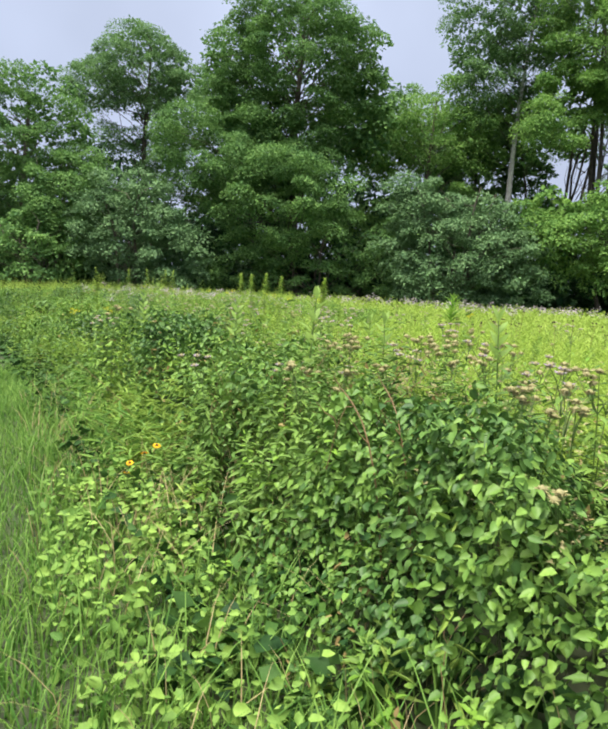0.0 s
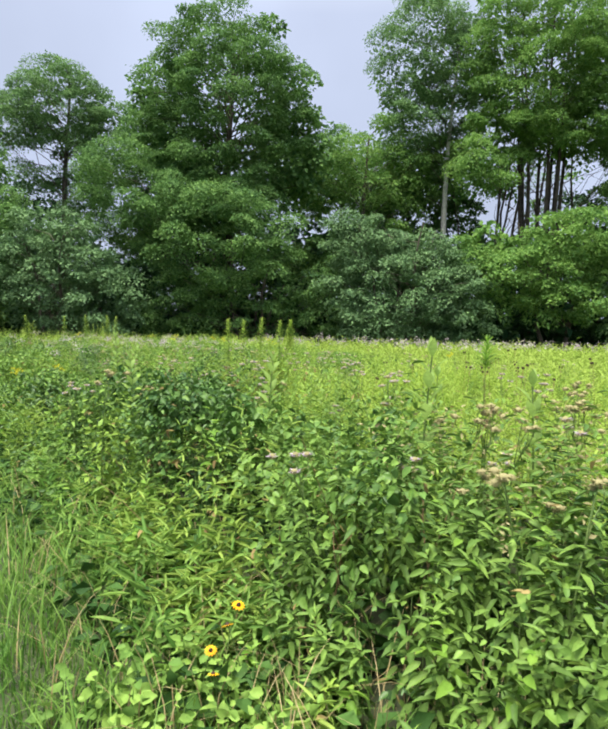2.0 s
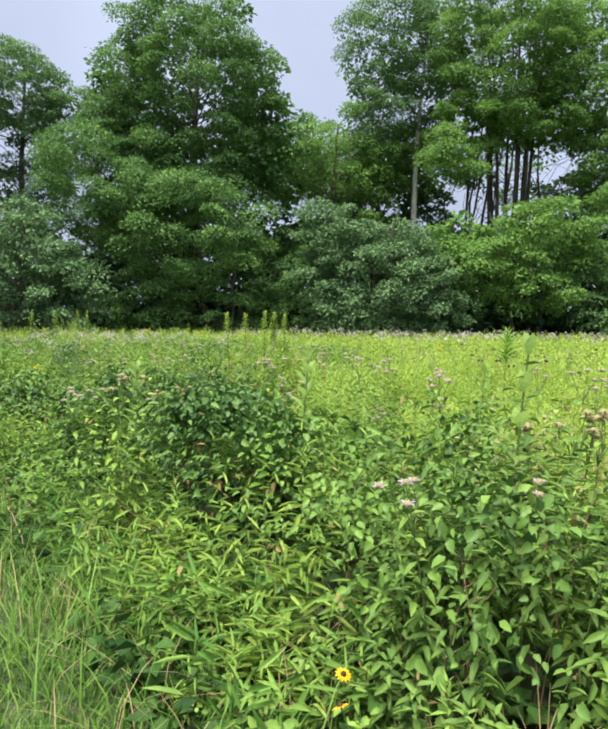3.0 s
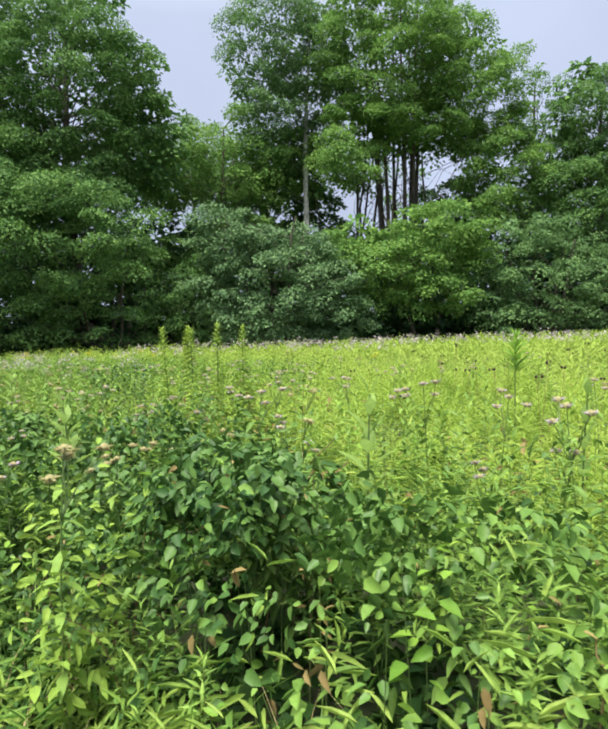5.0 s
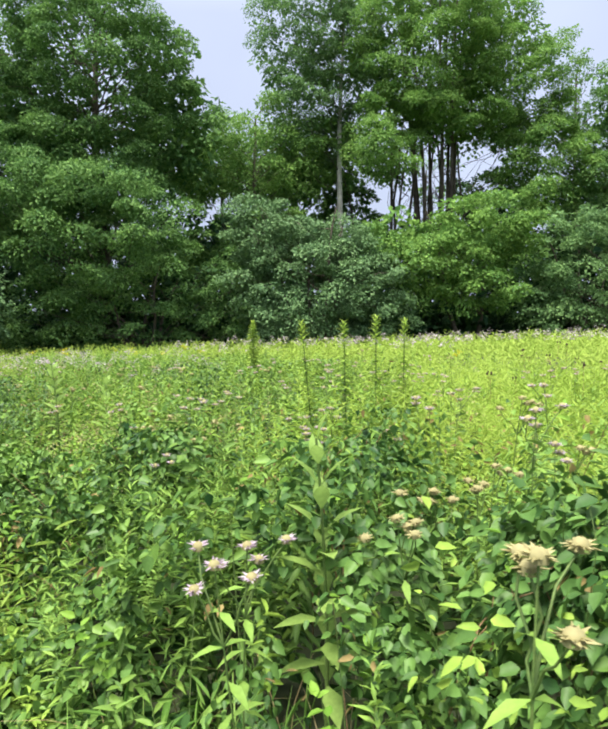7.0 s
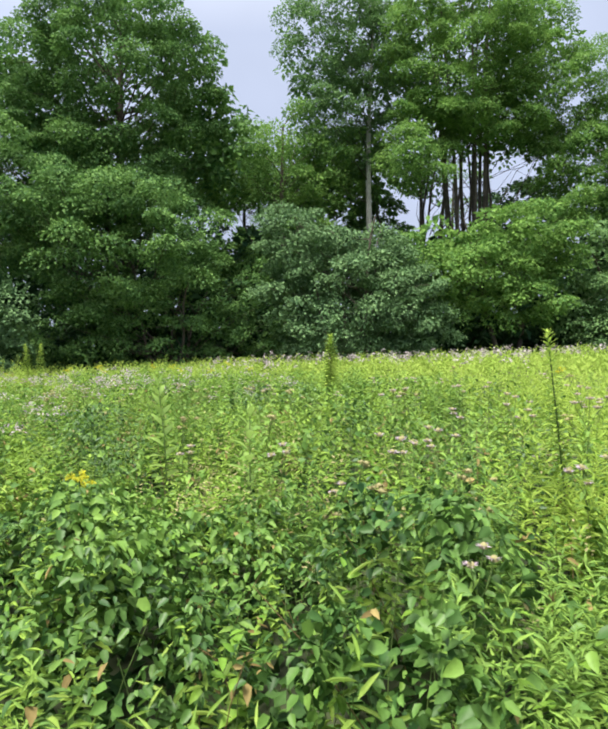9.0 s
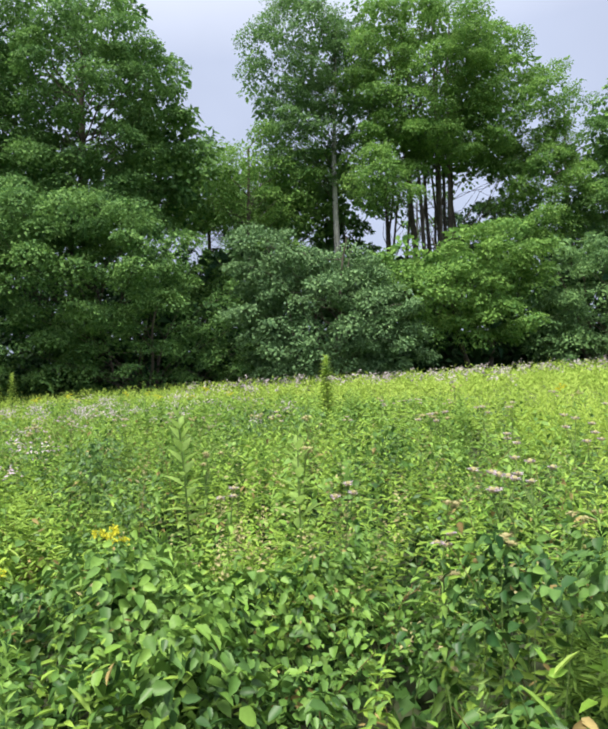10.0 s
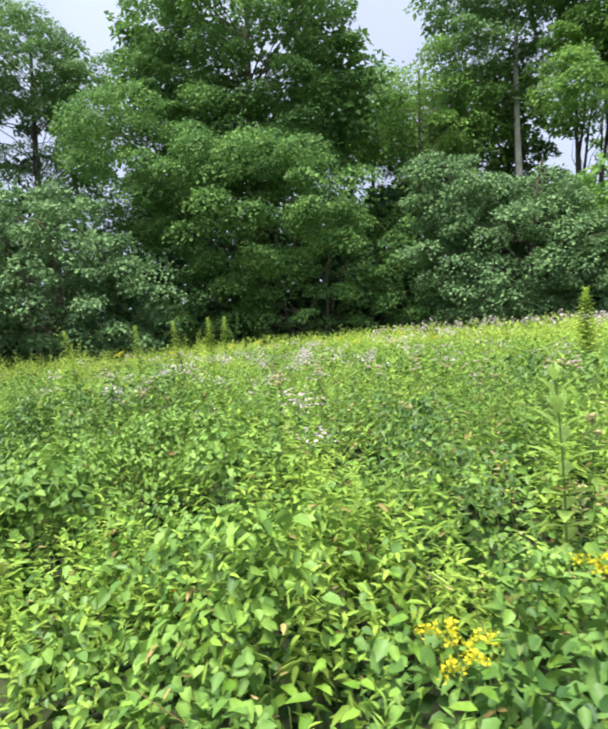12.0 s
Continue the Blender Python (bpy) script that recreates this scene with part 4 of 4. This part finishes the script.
plant_at(balms[3], -3.36, 5.55, 1.22)
x, y = -3.36 + rng.normal(0, 0.07, 16), 5.56 + rng.normal(0, 0.07, 16)
stuff("yellowing_vine", herb_mass(x, y, rng.uniform(0.85, 1.2, 16), 16, 0.060, 0.030, 0.04, -0.2, True, 0.3), M_YELLOWHERB, "yellowing vine climbing spent bergamot stems", "vine")
# the rest grow in drifts
for count, s0, s1, n0, n1, spent in ((66, 0.4, 4.4, 1.6, 3.6, 0.82), (26, 3, 10, 2.2, 5.0, 0.45), (34, 8, 16, 1.6, 5.0, 0.5), (22, 14.5, 20.5, 2.5, 6.5, 0.05), (14, 3, 10, 5, 9, 0.2), (24, 8, 14, 5, 9, 0.2)):
    x, y = spread(count, s0, s1, n0, n1)
    for i in range(count):
        k = 2 * int(rng.uniform() < spent) + int(rng.integers(2))
        plant_at(balms[k], x[i], y[i], min(1.2, float(growth(x[i], y[i], True)) * rng.uniform(1.05, 1.3)))
# far lavender drift
x, y = spread(1600, 4, 34, 9, 25)
ok = (waves(x, y, 4, 12) > -0.2) & (y < 27.5) & (x < 13) & (x > -6) & (y > 19)
x, y = x[ok], y[ok]
k = np.repeat(np.arange(len(x)), 7)
c = np.stack([x[k], y[k], land(x[k], y[k]) + (growth(x, y) * rng.uniform(0.98, 1.12, len(x)))[k]], 1) + rng.normal(0, 0.05, (len(k), 3))
stuff("far_bergamot", kites(c, rng.normal(0, 1, c.shape) * (1, 1, 0.3), rng.normal(0, 0.4, c.shape) + UP, 0.08, 0.05), M_MAUVE, "drift of pale lavender bergamot blooms far out in the meadow", "wildflowers")

# bergamot in bloom beyond the path's bend
x, y = np.concatenate([spread(45, 12.5, 20, 1.5, 7.5), spread(50, 15.0, 20.0, 2.4, 6.5)], 1)
k = np.repeat(np.arange(len(x)), 22)
c = np.stack([x[k], y[k], land(x[k], y[k]) + (growth(x, y, True) * rng.uniform(0.95, 1.3, len(x)))[k]], 1) + rng.normal(0, 1, (len(k), 3)) * (0.055, 0.055, 0.03)
stuff("bergamot_blooms", kites(c, rng.normal(0, 1, c.shape) * (1, 1, 0.4), rng.normal(0, 0.5, c.shape) + UP, 0.036, 0.018), M_PINK, "small shaggy lavender bergamot blooms over the herbs", "wildflowers")

MILK_LEAF = one_leaf("leaf", 0.19, 0.074, M_MILKWEED, 0.2, 0.45)


def milkweed(height, pairs=12):
    plant = new("milkweed")
    part("stem", stem_mesh(height, 0.009, 0.05), plant)
    for k in range(pairs):
        u = 0.30 + 0.69 * k / (pairs - 1)
        for side in (0, 180):
            put_leaf(MILK_LEAF, plant, on_stem(u, height, 0.05), 90 * k + side + rng.uniform(-12, 12), 5 + 62 * u ** 2 + rng.uniform(-14, 14), 1.1 - 1.0 * max(0, u - 0.6))
    return tagged(plant, "tall milkweed with broad upright pale green leaves", "milkweed", "milkweed plants")


milk = milkweed(1.40)
milk.location = (-1.12, 4.69, float(land(-1.12, 4.69)) + 0.02)
for x, y, top in ((-3.58, 6.59, 1.35), (-2.18, 5.88, 1.41), (-5.56, 10.79, 1.46), (-0.48, 4.69, 1.38), (0.32, 4.40, 1.47), (-4.9, 9.9, 1.36), (-9.2, 13.0, 1.2), (-0.9, 6.4, 1.3)):
    copy_thing(milk, Matrix.Translation((x, y, float(land(x, y)) - 0.01)) @ Matrix.Rotation(rng.uniform(0, 6.28), 4, "Z") @ Matrix.Scale((top + 0.02 - float(land(x, y))) / 1.45, 4))


def spire(name, height, leaf, width, count, label, r=0.07, bottom=0.62, upright=0.7, material=M_FIELD):
    """A leafy upright stalk."""
    plant = new(name)
    part("stem", stem_mesh(height, 0.007, 0.02), plant)
    u = np.linspace(bottom, 1, count)
    a = np.arange(count) * 2.4
    c = np.stack([0.02 * u ** 2, 0.01 * np.sin(u * 3), height * u], 1)
    way = np.stack([np.cos(a), np.sin(a), upright + 1.2 * np.clip(u - 0.85, 0, 1) * 6], 1)
    ln = leaf * (1.15 - 0.7 * np.clip((u - bottom) / (1 - bottom), 0, 1) ** 2) * rng.uniform(0.8, 1.2, count)
    part("foliage", mesh_of("foliage", *blades_of_leaf(c, way, np.tile(UP, (count, 1)), ln, ln * width, 0.3), material), plant)
    return tagged(plant, label, "tall weed", "tall weeds over the meadow")


spike = spire("goldenrod_stalk", 1.60, 0.095, 0.28, 130, "tall leafy green stalk standing over the meadow", bottom=0.55, upright=0.30)
spike.location = (-2.83, 8.84, float(land(-2.83, 8.84)))
STALKS = [(-2.61, 8.98), (-3.02, 8.90), (-3.24, 9.02), (-10.1, 16.1), (-8.8, 16.6), (-8.4, 16.7), (-8.3, 16.8), (-9.4, 16.3)]
for x, y in STALKS:
    plant_at(spike, x, y, rng.uniform(0.97, 1.0))
# the leafy clumps that the stalks rise from
px = np.concatenate([x + rng.normal(0, 0.22, 22) for x, y in STALKS + [(-2.83, 8.84)]])
py = np.concatenate([y + rng.normal(0, 0.22, 22) for x, y in STALKS + [(-2.83, 8.84)]])
stuff("goldenrod_clumps", sprigs(px, py, 40, 0.095, 0.18, 0.45, 0.55, False, 0.16, 0.08, 0.20), M_FIELD, "bright leafy clumps round the tall stalks", "herbs")
weed = spire("pigweed", 1.57, 0.15, 0.5, 150, "tall bushy bright green weed standing over the meadow", bottom=0.42, upright=0.3, material=M_FIELD)
weed.location = (-3.43, 15.82, float(land(-3.43, 15.82)))
fan = spire("dogbane", 1.42, 0.20, 0.14, 60, "feathery yellow-green weed standing over the meadow", bottom=0.74, upright=1.0, material=M_LIME)
fan.location = (-0.07, 8.75, float(land(-0.07, 8.75)))


def black_eyed_susan(height):
    plant = new("black_eyed_susan")
    part("stem", stem_mesh(height, 0.003, 0.05), plant)
    for k in range(4):
        put_leaf(BALM_LEAF, plant, on_stem(0.15 + 0.15 * k, height, 0.05), 130 * k, 30, 0.9)
    head = new("flower_head", mesh_of("petals", *blades_of_leaf(np.zeros((12, 3)), np.stack([np.cos(np.arange(12) * 0.524), np.sin(np.arange(12) * 0.524), np.full(12, 0.12)], 1), np.tile(UP, (12, 1)), 0.026, 0.012, 0.2, 0.55), M_GOLD))
    head.parent = plant
    head.matrix_local = Matrix.Translation(on_stem(1, height, 0.05)) @ Euler((0.5, 0.1, 0)).to_matrix().to_4x4()
    tagged(head, "golden-yellow ray petals")
    u = np.linspace(0, 1, 6)
    part("cone", mesh_of("cone", *tube(np.stack([0 * u, 0 * u, -0.004 + 0.016 * u], 1), 0.0095 * np.sqrt(np.clip(1 - u ** 2, 0.02, 1)), 10), M_CONE), head, "dark brown domed cone")
    return tagged(plant, "yellow black-eyed Susan in flower at the path's edge", "wildflower", "black-eyed Susans")


susan = black_eyed_susan(0.32)
susan.location = (-2.03, 3.49, float(land(-2.03, 3.49)))
for x, y, sc in ((-1.93, 3.44, 0.95), (-1.88, 3.66, 1.15), (-1.97, 3.70, 1.2), (-7.35, 10.3, 1.3)):
    plant_at(susan, x, y, sc)


def goldenrod(height):
    plant = new("goldenrod")
    part("stem", stem_mesh(height, 0.004, 0.06), plant)
    for k in range(10):
        put_leaf(BALM_LEAF, plant, on_stem(0.35 + 0.055 * k, height, 0.06), 137 * k, 20, 0.9)
    for k in range(5):
        a = k * 1.3
        n_ = 60
        u = rng.uniform(0.1, 1, n_)
        base = np.array(on_stem(0.90 + 0.02 * k, height, 0.06))
        c = base + np.stack([np.cos(a) * 0.09 * u, np.sin(a) * 0.09 * u, 0.05 * np.sin(u * 2.4)], 1) + rng.normal(0, 0.006, (n_, 3))
        part("plume", mesh_of("plume", *kites(c, rng.normal(0, 1, (n_, 3)) + UP, rng.normal(0, 1, (n_, 3)), 0.012, 0.009), M_GOLDENROD), plant, "yellow plume of tiny flowers")
    return tagged(plant, "goldenrod with arching yellow plumes", "wildflower", "goldenrods in bloom")


def seed_stalk(height):
    plant = new("seed_stalk")
    part("stem", stem_mesh(height, 0.003, 0.05, M_BROWNSTEM), plant)
    for k in range(2):
        w = np.linspace(0, 1, 6)
        tip = on_stem(1, height, 0.05) + Vector((0.05 * math.cos(k * 1.6), 0.05 * math.sin(k * 1.6), 0.0 if k else 0.04)) * (1 if k else 0)
        knob = part("seed_head", mesh_of("seed_head", *tube(np.stack([0 * w, 0 * w, 0.03 * w - 0.01], 1), 0.0125 * np.sqrt(np.clip(np.sin(w * 2.9 + 0.12), 0.03, 1)), 7), M_CONE), plant, "dark brown round seed head")
        knob.location = tip
        if k:
            part("branch", mesh_of("branch", *bent(np.array(on_stem(0.9, height, 0.05)), np.array(tip), 0.0, 0.002, 0.0015, 3, 4), M_BROWNSTEM), plant)
    return tagged(plant, "thin dry stalk with dark round seed heads in the meadow", "seed stalk", "dry seed stalks")


stalk = seed_stalk(1.10)
stalk.location = (0.3, 8.6, float(land(0.3, 8.6)))
for i in range(48):
    plant_at(stalk, rng.uniform(-1.6, 4.2), rng.uniform(7.4, 14.0), rng.uniform(0.80, 1.06))


rod = goldenrod(0.84)
rod.location = (-5.93, 9.49, float(land(-5.93, 9.49)))
for x, y, sc in ((-6.28, 9.17, 0.97), (0.4, 15.5, 1.1), (-5.4, 20.0, 1.35), (-6.2, 20.6, 1.35), (-8.0, 21.0, 1.35), (-4.6, 20.8, 1.3), (-9.1, 21.5, 1.4), (-7.2, 22.3, 1.4), (-10.2, 20.6, 1.35), (-6.6, 21.7, 1.4), (-5.2, 22.4, 1.4), (-8.6, 22.6, 1.4), (-11.4, 21.0, 1.4)):
    plant_at(rod, x, y, sc * 0.8 if y > 18 else sc)


def cane(length, rise):
    """An arching bare bramble cane."""
    plant = new("bramble_cane")
    u = np.linspace(0, 1, 10)
    p = np.stack([length * u, 0.06 * np.sin(u * 5), rise * np.sin(u * 2.4) + 0.03 * np.sin(u * 9)], 1)
    part("stem", mesh_of("stem", *tube(p, 0.0035 * (1.1 - 0.7 * u), 6), M_BROWNSTEM), plant)
    for k in range(3):
        q = p[4 + 2 * k]
        part("twig", mesh_of("twig", *bent(q, q + [0.08, 0.05 * (-1) ** k, 0.10], 0.0, 0.003, 0.0015, 4, 4), M_BROWNSTEM), plant)
    return tagged(plant, "bare reddish-brown bramble cane arching out of the herbs", "cane", "bramble canes")


canes = [cane(0.35, 0.75), cane(0.25, 0.85)]
for ob, (x, y) in zip(canes, ((-3.35, 6.15), (-3.25, 6.10))):
    ob.location = (x, y, float(land(x, y)) + 0.05)
x, y = spread(26, 1.0, 13.0, 0.9, 2.6)
for i in range(26):
    plant_at(canes[i % 2], x[i], y[i], float(growth(x[i], y[i])) * rng.uniform(1.0, 1.25))
